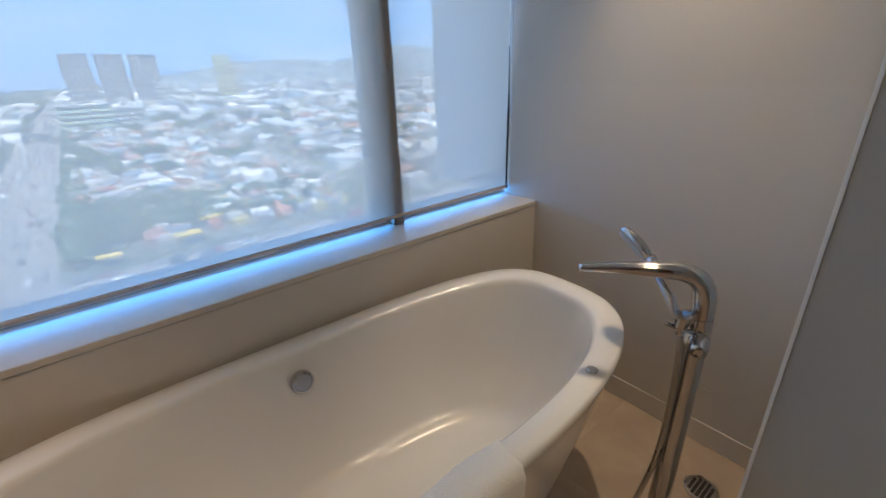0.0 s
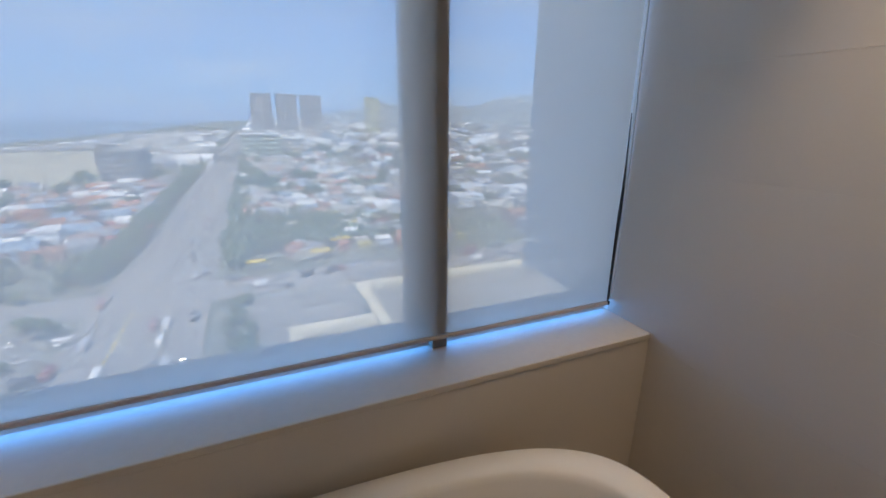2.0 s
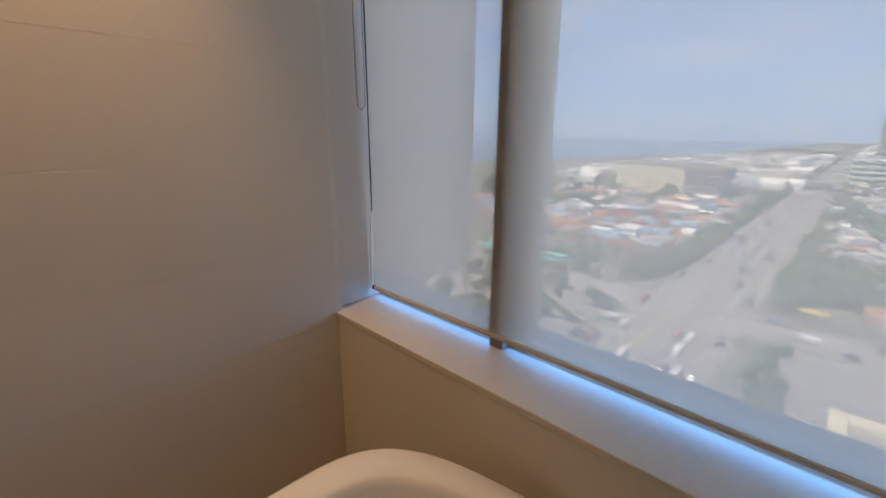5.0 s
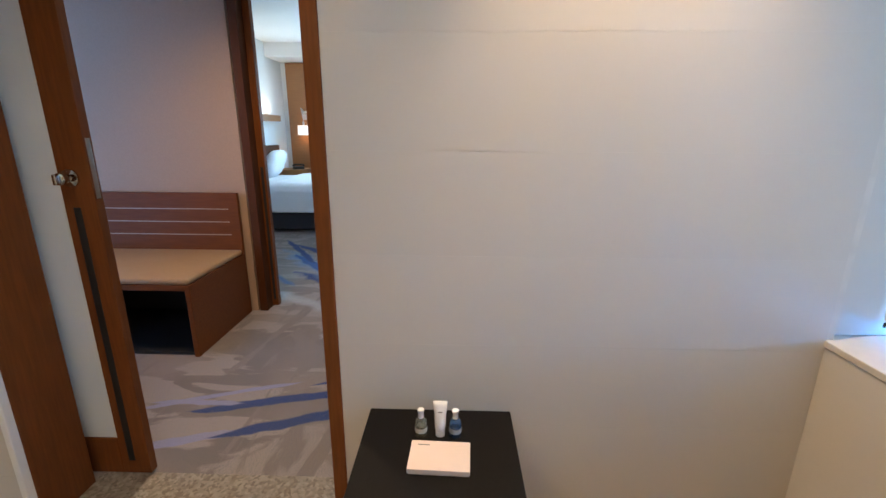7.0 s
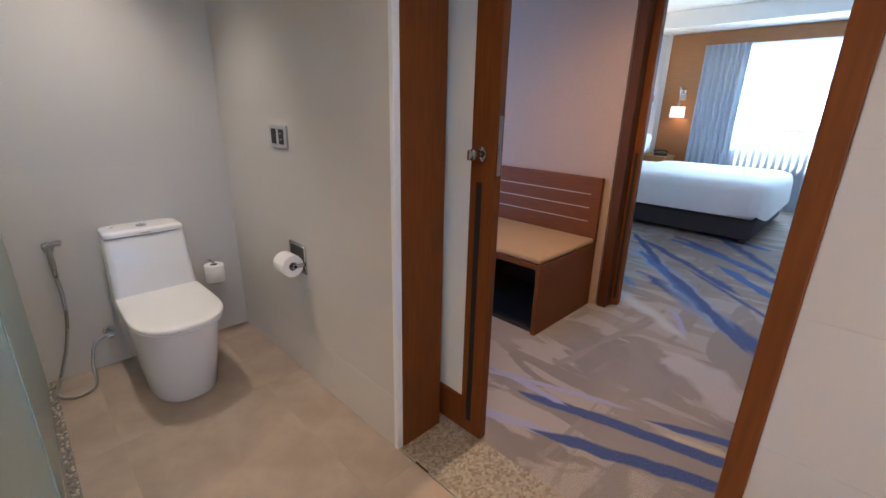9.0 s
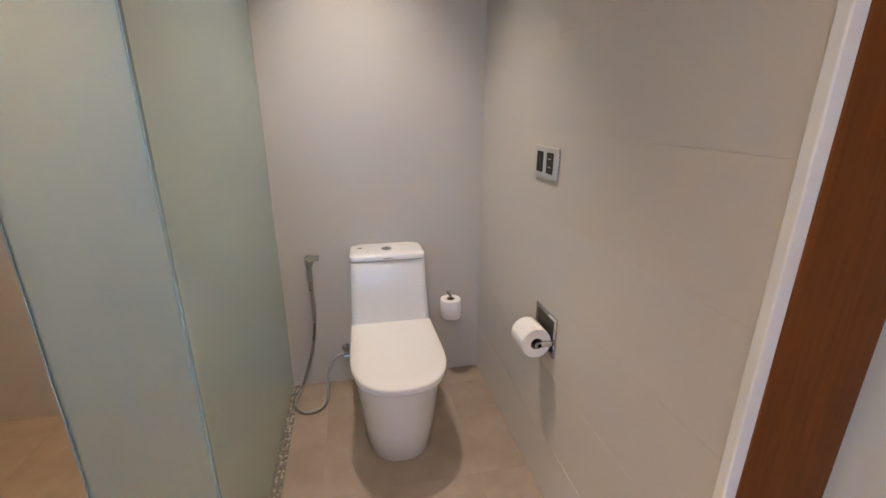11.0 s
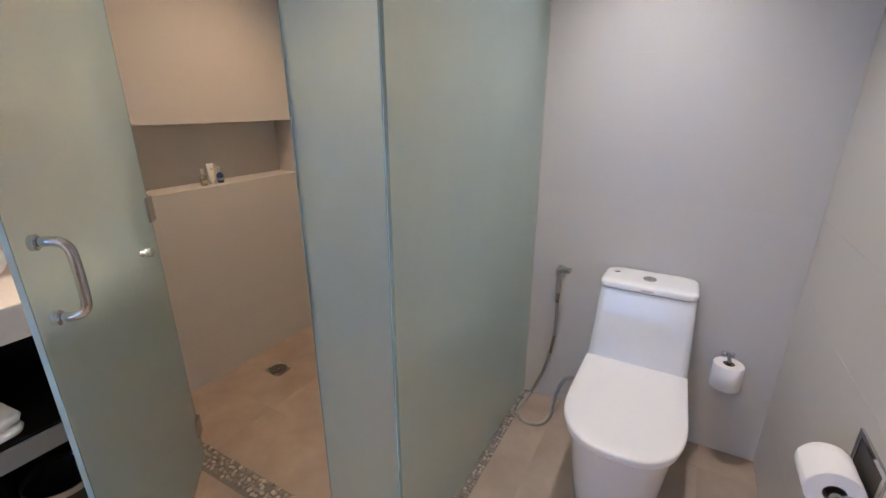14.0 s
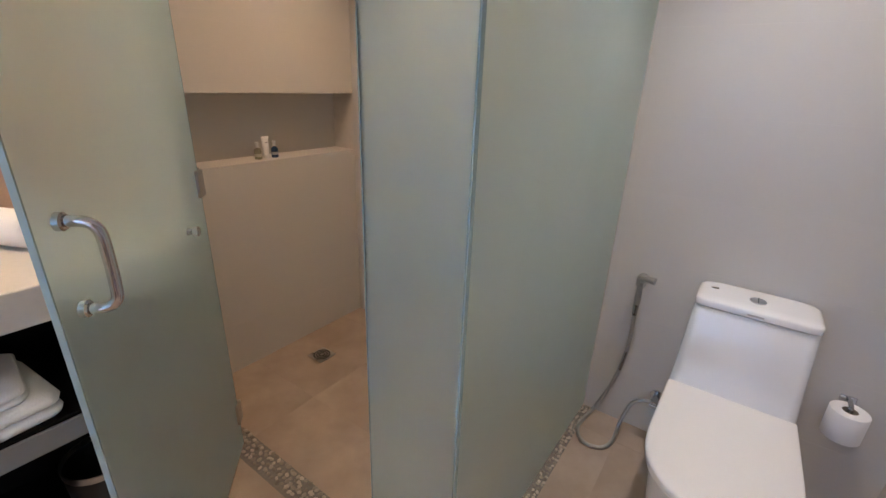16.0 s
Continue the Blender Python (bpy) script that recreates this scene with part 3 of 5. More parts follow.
part("finger_pull", box(-0.02, 0.002, 0.030, 0.050, 0.06, 1.10, 0.001), RUBBER, inner_frame, "black recessed finger pull")

bench = thing("luggage_bench", (-2.354, -1.905, 0), "teak luggage bench with a beige leather seat pad", "bench")
L = 1.02
part("side_panel", box(-0.71, 0, -0.03, 0, 0, 0.47, 0.002), WOOD_FLAT, bench)
part("side_panel", box(-0.71, 0, -L, -L + 0.03, 0, 0.47, 0.002), WOOD_FLAT, bench)
part("top_panel", box(-0.71, 0, -L + 0.03, -0.03, 0.435, 0.47, 0.002), WOOD_FLAT, bench)
# black sheets line the open recess to give its shade as colour
part("back_panel", box(-0.71, -0.69, -L + 0.03, -0.03, 0, 0.435), RUBBER, bench, "black sheet for the recess's shade")
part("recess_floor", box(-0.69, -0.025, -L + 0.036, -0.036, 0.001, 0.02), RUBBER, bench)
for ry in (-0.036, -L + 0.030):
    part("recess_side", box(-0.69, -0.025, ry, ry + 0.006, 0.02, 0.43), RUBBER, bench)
part("seat_pad", box(-0.68, -0.002, -L + 0.004, -0.004, 0.471, 0.508, 0.014, 3), LEATHER, bench, "beige leather pad", 50)
back = part("backrest", box(-0.712, -0.68, -L, 0, 0.471, 0.925, 0.002), WOOD_FLAT, bench)
for z in (0.62, 0.715, 0.81):
    part("metal_strip", box(-0.681, -0.677, -L + 0.04, -0.07, z - 0.003, z + 0.003), BRONZE, back, "thin brushed metal inlay")

# bedroom shell
structure("wall_bedroom_south", box(-8.5, -3.24, -3.75, -3.55, 0, 2.9), PLASTER, "pale bedroom wall behind the bed", "wall")
structure("ceiling_bedroom", box(-8.5, -3.24, -3.75, 1.4, 2.78, 2.9), PLASTER, "white bedroom ceiling", "ceiling")
bulkhead = structure("bulkhead", box(-8.35, -7.7, -3.55, 1.2, 2.56, 2.78), PLASTER, "white bulkhead over the bedroom window", "ceiling")
bm = box(-8.55, -8.35, -3.55, -2.95, 0, 2.56)
box(-8.55, -8.35, -0.75, 1.2, 0, 2.56, bm=bm)
box(-8.55, -8.35, -2.95, -0.75, 0, 0.86, bm=bm)
box(-8.55, -8.35, -2.95, -0.75, 2.36, 2.56, bm=bm)
structure("wall_bedroom_west", bm, PLASTER, "window wall of the bedroom", "wall")
panelling = thing("wall_panelling", (-8.33, -3.2, 0), "honey-coloured teak panelling round the bedroom window", "panelling", kind="structure")
HONEY = material("honey_veneer", (0.34, 0.145, 0.048), 0.45, grain=0.4, scale=8, stretch=(8, 0.6, 8), second=(0.23, 0.094, 0.031))
part("side_panel", box(0, 0.03, -0.25, 0.29, 0, 2.55, 0.003), HONEY, panelling)
part("head_panel", box(0, 0.03, 0.29, 2.75, 2.36, 2.55, 0.003), HONEY, panelling)
window_2 = thing("window_2", (-8.42, -1.85, 0.86), "bright bedroom window", "window", kind="structure")
w2 = part("pane", box(0, 0.006, -1.1, 1.1, 0, 1.50), CLEAR, window_2)
w2.visible_shadow = False
part("window_frame", box(-0.02, 0.03, -1.1, 1.1, -0.03, 0.0, 0.003), PALE_FRAME, window_2)

SHEER = bpy.data.materials.new("sheer_fabric")
SHEER.use_nodes = True
nt = SHEER.node_tree
nt.nodes.remove(nt.nodes["Principled BSDF"])
tr, df, mx = nt.nodes.new("ShaderNodeBsdfTranslucent"), nt.nodes.new("ShaderNodeBsdfDiffuse"), nt.nodes.new("ShaderNodeMixShader")
tr.inputs[0].default_value, df.inputs[0].default_value = (0.42, 0.48, 0.56, 1), (0.62, 0.66, 0.72, 1)
nt.links.new(tr.outputs[0], mx.inputs[1])
nt.links.new(df.outputs[0], mx.inputs[2])
mx.inputs[0].default_value = 0.35
nt.links.new(mx.outputs[0], nt.nodes["Material Output"].inputs[0])


def drape(y0, y1, z0, z1, folds, depth, taper=0.0):
    n = folds * 8
    rings = []
    for z, f in ((z0, 1.0 + taper), (z0 * 0.5 + z1 * 0.5, 1.0), (z1, 0.75)):
        ring = []
        for i in range(n + 1):
            u = i / n
            y = y0 + (y1 - y0) * u
            ring.append((depth * f * math.sin(u * folds * 2 * math.pi + 0.5 * math.sin(9 * u)), y, z))
        rings.append(ring)
    bm = bmesh.new()
    rows = [[bm.verts.new(p) for p in r] for r in rings]
    for a, b in zip(rows, rows[1:]):
        for i in range(n):
            bm.faces.new((a[i], a[i + 1], b[i + 1], b[i]))
    return bm


curtain = thing("curtain", (-8.24, -2.62, 0.02), "blue-grey pleated curtain drawn to the window's side", "curtain")
ob = part("drape", drape(-0.30, 0.30, 0, 2.34, 7, 0.035, 0.2), CURTAIN, curtain, "", True)
sol = ob.modifiers.new("thickness", "SOLIDIFY")
sol.thickness = 0.004
sheer = thing("sheer_curtain", (-8.30, -1.6, 0.02), "white sheer curtain across the lower bedroom window", "curtain")
part("drape", drape(-0.75, 0.85, 0, 1.12, 18, 0.008), SHEER, sheer, "", True)
part("bar", box(-0.012, 0.012, -0.75, 0.85, 1.12, 1.135, 0.003), PALE_FRAME, sheer)

wall_lamp = thing("wall_lamp", (-8.30, -3.14, 1.36), "bronze gooseneck wall lamp with a white shade, lit", "lamp")
part("wall_plate", box(-0.001, 0.015, -0.05, 0.05, 0.20, 0.36, 0.004), STEEL, wall_lamp)
part("arm", tube([(0.015, 0, 0.25), (0.05, -0.02, 0.36), (0.09, -0.04, 0.40), (0.13, -0.02, 0.36), (0.14, 0, 0.22), (0.14, 0, 0.15)], 0.009, 8), STEEL, wall_lamp)
part("shade", moved(lathe([(0.11, -0.07), (0.105, 0.10), (0.10, 0.10), (0.105, -0.065)], 24, (False, False)), Matrix.Translation((0.14, 0, 0.0))), glow_mat("lamp_shade", (1.0, 0.82, 0.72), 0.10), wall_lamp, "glowing cream drum shade", True)
part("socket", moved(lathe([(0.02, 0.05), (0.02, 0.16)], 12), Matrix.Translation((0.14, 0, 0))), STEEL, wall_lamp)
lamp("wall_lamp_glow", "POINT", Matrix.Translation((-8.12, -3.14, 1.36)), 0.15, (1.0, 0.74, 0.52), soft=0.05)

bed = thing("bed", (-6.65, -2.44, 0), "double bed with white linen on a charcoal base", "bed")
part("base", box(-0.90, 0.90, -1.02, 1.02, 0.05, 0.27, 0.02), DARK_FABRIC, bed, "charcoal upholstered base")
part("mattress", box(-0.92, 0.92, -1.03, 1.03, 0.272, 0.62, 0.07, 4), LINEN, bed, "white mattress", 60)
rings = []
for z, g in ((0.30, 0.035), (0.42, 0.03), (0.56, 0.025), (0.63, 0.0), (0.66, -0.06), (0.672, -0.2)):
    ring = []
    for i, (px, py, pz) in enumerate(oval(0, 0.25, 0.93 + g, 0.83 + g, z, 64, 9)):
        wob = 0.012 * math.sin(i * 1.7) + 0.008 * math.sin(i * 0.61 + 1)
        ring.append((px + (wob if z < 0.5 else 0), py, pz + (0.03 * math.sin(i * 0.35) if z < 0.35 else 0)))
    rings.append(ring)
part("duvet", loft(rings, False, True), LINEN, bed, "smooth white duvet hanging over the side", True)
for fx in (-0.85, 0.85):
    for fy in (-0.95, 0.95):
        part("foot", box(fx - 0.03, fx + 0.03, fy - 0.03, fy + 0.03, 0, 0.05), RUBBER, bed)
headboard = thing("headboard", (-6.65, -3.53, 0), "dark brown panelled headboard on the bedroom wall", "headboard")
part("panel", box(-1.15, 1.15, -0.015, 0.05, 0, 1.12, 0.006), WOOD_DARK, headboard)
part("socket_plate", box(0.96, 1.04, 0.05, 0.056, 0.90, 1.02, 0.002), CERAMIC, headboard, "white socket plate")
for px in (-0.45, 0.45):
    pil = thing("pillow", pose(-6.65 + px, -3.30, 0.84, 66, 0, 0), "plump white pillow against the headboard", "pillow", "bed pillows")
    rings = [oval(0, 0, 0.34 * w, 0.24 * w, z, 32, 3.4) for z, w in ((-0.085, 0.45), (-0.07, 0.75), (-0.04, 0.94), (0, 1.0), (0.04, 0.94), (0.07, 0.75), (0.085, 0.45))]
    part("cushion", loft(rings), LINEN, pil, "", True)
shelf = thing("floating_shelf", (-6.9, -3.55, 1.52), "pale floating shelf lit from above", "shelf")
part("board", box(-0.9, 0.9, 0.0, 0.14, 0, 0.10, 0.004), HONEY, shelf)
lamp("shelf_glow", "AREA", look((-6.9, -3.45, 1.64), (-6.9, -3.52, 2.4)), 0.7, (1.0, 0.86, 0.72), size=(1.6, 0.05))
nightstand = thing("nightstand", (-7.95, -3.3, 0), "low honey teak nightstand beside the bed", "nightstand")
part("body", box(-0.25, 0.25, -0.22, 0.22, 0.04, 0.66, 0.004), HONEY, nightstand)
part("top", box(-0.26, 0.26, -0.23, 0.24, 0.661, 0.69, 0.004), HONEY, nightstand)
part("plinth", box(-0.23, 0.23, -0.2, 0.2, 0, 0.04), RUBBER, nightstand)
phone = thing("telephone", pose(-7.9, -3.2, 0.69, 0, 0, 20), "black desk telephone on the nightstand", "telephone")
part("body", moved(box(-0.09, 0.09, -0.10, 0.10, 0, 0.045, 0.012), Matrix.Identity(4)), RUBBER, phone)
part("handset", tube([(-0.06, -0.10, 0.05), (-0.06, -0.06, 0.075), (-0.06, 0.06, 0.075), (-0.06, 0.10, 0.05)], (0.022, 0.014, 0.014, 0.022), 8), RUBBER, phone)
wallbox = thing("switch_panel", (-7.55, -3.55, 1.62), "small beige switch panel on the bedroom wall", "switch")
part("plate", box(-0.05, 0.05, 0, 0.012, -0.05, 0.05, 0.003), CARD, wallbox)
# added spot that fills the hall with warm light; it has no fitting
lamp("hall_fill_beam", "SPOT", look((-2.0, -1.55, 2.48), (-2.1, -1.6, 0)), 8.5, (1.0, 0.68, 0.43), spot=(radians(142), 0.9, 0.04))
lamp("bedroom_window_daylight", "AREA", look((-8.37, -1.6, 1.75), (-5.0, -1.4, 0.6)), 6.5, (0.50, 0.76, 1.0), size=(1.5, 1.1))

# ---- blind ----
blind = thing("roller_blind", (0, 0.862, SILL_Z), "grey see-through screen blind let down over the window", "blind")
bm = bmesh.new()
cols = [[bm.verts.new((-1.118 + 2.482 * i / 24, 0.0015 * math.sin(i * 0.9), z)) for z in (0.047, 0.5, 1.0, 1.58)] for i in range(25)]
for a, b in zip(cols, cols[1:]):
    for k in range(3):
        bm.faces.new((a[k], b[k], b[k + 1], a[k + 1]))
part("fabric", bm, BLIND, blind, "", True)
part("bottom_bar", box(-1.118, 1.364, -0.008, 0.008, 0.034, 0.047, 0.004), material("bar_paint", (0.60, 0.52, 0.45), 0.5), blind, "brown-grey bottom bar")
part("end_cap", box(-1.125, -1.118, -0.009, 0.009, 0.033, 0.048, 0.003), RUBBER, blind)
part("end_cap", box(1.364, 1.371, -0.009, 0.009, 0.033, 0.048, 0.003), RUBBER, blind)
# black tube added in place of the dark gap between fabric and reveal
part("curled_edge", tube([(1.370, 0.004, 0.05), (1.371, 0.004, 0.20), (1.374, 0.002, 0.36), (1.372, 0.0, 0.50), (1.368, 0.0, 0.66)], (0.0055, 0.0065, 0.0055, 0.003, 0.0012), 8), RUBBER, blind, "black strip standing in for the gap beside the fabric")
part("curled_edge", tube([(1.380, -0.002, 0.05), (1.381, -0.002, 0.25), (1.383, -0.002, 0.55), (1.378, 0, 0.9), (1.379, 0, 1.4)], 0.0022, 8), CORNER, blind, "pale strip beside the fabric's edge")
part("curled_edge", tube([(-1.126, -0.003, 0.05), (-1.130, -0.004, 0.14), (-1.127, -0.003, 0.24), (-1.120, -0.001, 0.32)], (0.003, 0.004, 0.004, 0.002), 8), CORNER, blind, "pale curled edge of the fabric")
part("curled_edge", tube([(-1.121, 0.001, 0.32), (-1.120, 0.001, 0.45), (-1.121, 0.001, 0.62), (-1.124, 0.001, 1.4)], (0.002, 0.004, 0.003, 0.0025), 8), RUBBER, blind, "dark strip along the fabric's edge")
chain = thing("blind_chain", (-1.068, 0.80, 1.46), "hanging bead chain loop of the blind", "chain")
part("loop", tube([(-0.004, -0.012, 0.95), (-0.004, -0.014, 0.4), (-0.002, -0.014, 0.05), (0.001, -0.006, 0.004), (0.004, 0.004, 0.004), (0.006, 0.010, 0.05), (0.006, 0.010, 0.4), (0.006, 0.010, 0.95)], 0.0022, 6), STEEL, chain)
part("anchor", box(-0.03, 0.01, -0.02, 0.02, 0.93, 0.96, 0.003), STEEL, chain)

# ---- bathtub ----
TX, TY, TZ = 0.202, 0.279, 0.652
tub = thing("bathtub", pose(TX, TY, 0, 0, 0, -1.1), "freestanding oval cream-white acrylic bathtub", "bathtub")
P = [(0.58, 0.27, 0.0, 2.3), (0.60, 0.285, 0.012, 2.3), (0.66, 0.31, 0.12, 2.4), (0.76, 0.350, 0.34, 2.5), (0.842, 0.382, 0.565, 2.7), (0.866, 0.391, 0.618, 2.8), (0.874, 0.395, 0.634, 2.8), (0.872, 0.394, 0.645, 2.8), (0.862, 0.387, TZ, 2.8),
     (0.800, 0.329, TZ + 0.001, 2.75), (0.792, 0.321, TZ - 0.006, 2.75), (0.787, 0.316, TZ - 0.02, 2.7), (0.757, 0.30, 0.50, 2.6), (0.70, 0.274, 0.33, 2.5), (0.62, 0.238, 0.19, 2.5), (0.52, 0.19, 0.155, 2.4), (0.30, 0.11, 0.148, 2.3), (0.05, 0.03, 0.146, 2.0)]
shell = loft([oval(0, 0, a, b, z, 96, pw + 0.2) for a, b, z, pw in P])
for v in shell.verts:
    # the rim sweeps up towards both ends, more at the back end
    v.co.x *= 0.998
    v.co.z += ((0.040 if v.co.x > 0 else 0.058) * min(abs(v.co.x) / 0.87, 1.0) ** 3 - 0.030) * min(v.co.z / TZ, 1.0) ** 2
part("shell", shell, ACRYLIC, tub, "", True)
part("overflow_cap", moved(lathe([(0.036, 0), (0.036, 0.012), (0.033, 0.018), (0.027, 0.020), (0.026, 0.017), (0.004, 0.0165)], 28), pose(-0.050, 0.296, 0.522, 74, 0, 0)), CHROME, tub, "round chrome overflow cap", 40)
part("rim_button", moved(lathe([(0.016, 0), (0.016, 0.003), (0.013, 0.005)], 20), Matrix.Translation((0.525, -0.322, TZ - 0.016))), CHROME, tub, "round chrome rim button", 40)
part("drain", moved(lathe([(0.035, 0), (0.033, 0.004), (0.02, 0.006)], 20), Matrix.Translation((0.0, 0.0, 0.147))), CHROME, tub, "chrome drain", 40)
mat_towel = thing("bath_mat", (0.13, TY - 0.405, -0.028), "folded white bath mat hung over the tub's rim", "bath mat")
line = [(0.125, 0.53), (0.112, 0.60), (0.090, TZ + 0.002), (0.06, TZ + 0.005), (0.03, TZ + 0.005), (0.004, TZ + 0.001), (-0.004, 0.62), (0.004, 0.55), (0.022, 0.45), (0.034, 0.38)]
bm = bmesh.new()
rows = []
for i in range(13):
    x = -0.24 + 0.48 * i / 12
    rows.append([bm.verts.new((x + 0.004 * math.sin(j), py + 0.003 * math.sin(i * 1.3 + j), pz + 0.002 * math.sin(i * 0.9))) for j, (py, pz) in enumerate(line)])
for a, b in zip(rows, rows[1:]):
    for j in range(len(line) - 1):
        bm.faces.new((a[j], a[j + 1], b[j + 1], b[j]))
bmesh.ops.recalc_face_normals(bm, faces=bm.faces[:])
ob = part("cloth", bm, TOWEL, mat_towel, "", True)
sol = ob.modifiers.new("thickness", "SOLIDIFY")
sol.thickness, sol.offset = 0.009, -1

# ---- tub filler ----
FX, FY = 0.912, -0.218
filler = thing("tub_filler", (FX, FY, 0), "floor-standing chrome tub filler with a hand shower", "faucet")
part("base_flange", lathe([(0.055, 0), (0.055, 0.008), (0.035, 0.014)], 28), CHROME, filler, "", 40)
part("column", lathe([(0.030, 0.012), (0.030, 0.70), (0.031, 0.72), (0.031, 0.76), (0.029, 0.80)], 28), CHROME, filler, "", 40)
sd = Vector((-0.52, 0.80, 0)).normalized()
part("spout", tube([(0, 0, 0.78), (0, 0, 0.84), sd * 0.012 + Vector((0, 0, 0.885)), sd * 0.05 + Vector((0, 0, 0.912)), sd * 0.13 + Vector((0, 0, 0.915)), sd * 0.22 + Vector((0, 0, 0.910)), sd * 0.30 + Vector((0, 0, 0.900))], (0.028, 0.027, 0.026, 0.024, 0.019, 0.015, 0.009), 16, 5), CHROME, filler, "long tapered chrome spout", True)
lever = part("lever", tube([(0.0, -0.005, 0.745), (-0.035, -0.02, 0.742), (-0.062, -0.03, 0.735)], (0.024, 0.025, 0.019), 16), CHROME, filler, "", True)
part("lever_pin", tube([(-0.03, 0.0, 0.765), (-0.055, 0.02, 0.775), (-0.08, 0.05, 0.79)], (0.007, 0.006, 0.005), 8), CHROME, lever)
holder = part("shower_holder", box(-0.065, -0.028, 0.0, 0.03, 0.79, 0.825, 0.006), CHROME, filler)
part("holder_clip", moved(lathe([(0.016, 0), (0.018, 0.035)], 16), pose(-0.062, 0.02, 0.79, 8, -10, 0)), CHROME, holder)
hs = part("hand_shower", tube([(-0.052, 0.02, 0.76), (-0.036, 0.06, 0.825), (-0.006, 0.115, 0.875), (0.022, 0.155, 0.902)], (0.011, 0.0125, 0.014, 0.015), 14), CHROME, filler, "chrome hand shower", True)
# the head lies along the handle, its spray face towards the tub
along = Vector((0.016, 0.074, 0.042)).normalized()
sight = Vector((0.90, 0.38, -0.30))
facing_up = along.cross(sight).normalized()
facing_up = (facing_up if facing_up.z > 0 else -facing_up) + Vector((0.30, 0.12, -0.1))
facing_up = (facing_up - along * facing_up.dot(along)).normalized()
across = along.cross(facing_up)
head_m = Matrix.Translation((0.036, 0.204, 0.926)) @ Matrix((across, along, facing_up)).transposed().to_4x4()
part("shower_head", moved(loft([oval(0, 0, 0.035 * w, 0.062 * w, z, 28, 2.2) for z, w in ((-0.014, 0.8), (-0.010, 0.97), (0.0, 1.0), (0.008, 0.9), (0.014, 0.5))]), head_m), CHROME, hs, "oval chrome spray head", True)
part("spray_face", moved(loft([oval(0, 0, 0.026 * w, 0.054 * w, z, 28, 2.2) for z, w in ((-0.0165, 1.0), (-0.0135, 1.0))]), head_m), material("spray_plate", (0.55, 0.58, 0.60), 0.25), hs)
part("hose", tube([(-0.052, 0.02, 0.76), (-0.052, 0.012, 0.65), (-0.045, 0.012, 0.45), (-0.055, 0.02, 0.30), (-0.095, 0.035, 0.16), (-0.085, 0.03, 0.07), (-0.03, 0.01, 0.04)], 0.0075, 10, 8), STEEL, filler, "ribbed steel shower hose")

drain_cover = thing("floor_drain", (1.18, -0.26, 0.001), "round steel floor drain beside the tub filler", "drain")
part("rim", lathe([(0.055, 0), (0.055, 0.003), (0.045, 0.004), (0.044, 0.002)], 28, (True, True)), STEEL, drain_cover, "", 40)
for i in range(-3, 4):
    for j in range(-2, 3):
        if i * i * 0.000145 + j * j * 0.00022 < 0.0017:
            part("slot", box(i * 0.012 - 0.0042, i * 0.012 + 0.0042, j * 0.015 - 0.005, j * 0.015 + 0.005, 0.002, 0.0045), RUBBER, drain_cover)

# ---- black side table and what stands on it ----
side_table = thing("side_table", (-0.90, -0.370, 0), "small black lacquered side table against the tiled wall", "side table")
part("top", box(-0.203, 0.215, -0.207, 0.207, 0.535, 0.562, 0.003), BLACK, side_table)
for lx in (-0.19, 0.185):
    for ly in (-0.195, 0.17):
        part("leg", box(lx, lx + 0.025, ly, ly + 0.025, 0, 0.535, 0.002), BLACK, side_table)
part("shelf", box(-0.19, 0.20, -0.19, 0.19, 0.14, 0.16, 0.002), BLACK, side_table)
card_box = thing("gift_box", pose(-0.897, -0.364, 0.562, 0, 0, -2), "flat blush-pink cardboard box on the side table", "box")
part("lid", box(-0.051, 0.051, -0.076, 0.076, 0.004, 0.016, 0.001), CARD, card_box)
part("tray", box(-0.049, 0.049, -0.074, 0.074, 0, 0.004), CARD, card_box)
part("imprint", box(-0.037, -0.033, -0.058, -0.028, 0.016, 0.0163), INK, card_box, "small grey imprint")


def pump_bottle(at, mat, label, s=1.0):
    b = thing("toiletry_bottle", at, label, "bottle", "toiletry bottles")
    part("flask", lathe([(0.014 * s, 0), (0.0165 * s, 0.002), (0.0165 * s, 0.040 * s), (0.014 * s, 0.047 * s), (0.007 * s, 0.051 * s), (0.007 * s, 0.055 * s)], 20), mat, b, "", 40)
    part("cap", lathe([(0.008 * s, 0.055 * s), (0.008 * s, 0.072 * s), (0.0095 * s, 0.074 * s), (0.0095 * s, 0.079 * s), (0.006 * s, 0.081 * s)], 16), CERAMIC, b, "white cap", 40)
    part("label", lathe([(0.0167 * s, 0.014 * s), (0.0168 * s, 0.028 * s)], 20, (False, False)), material("bottle_label", (0.35, 0.38, 0.42), 0.6) if mat is BLUE_GEL else material("bottle_label_pale", (0.45, 0.44, 0.36), 0.6), b, "printed band")
    return b


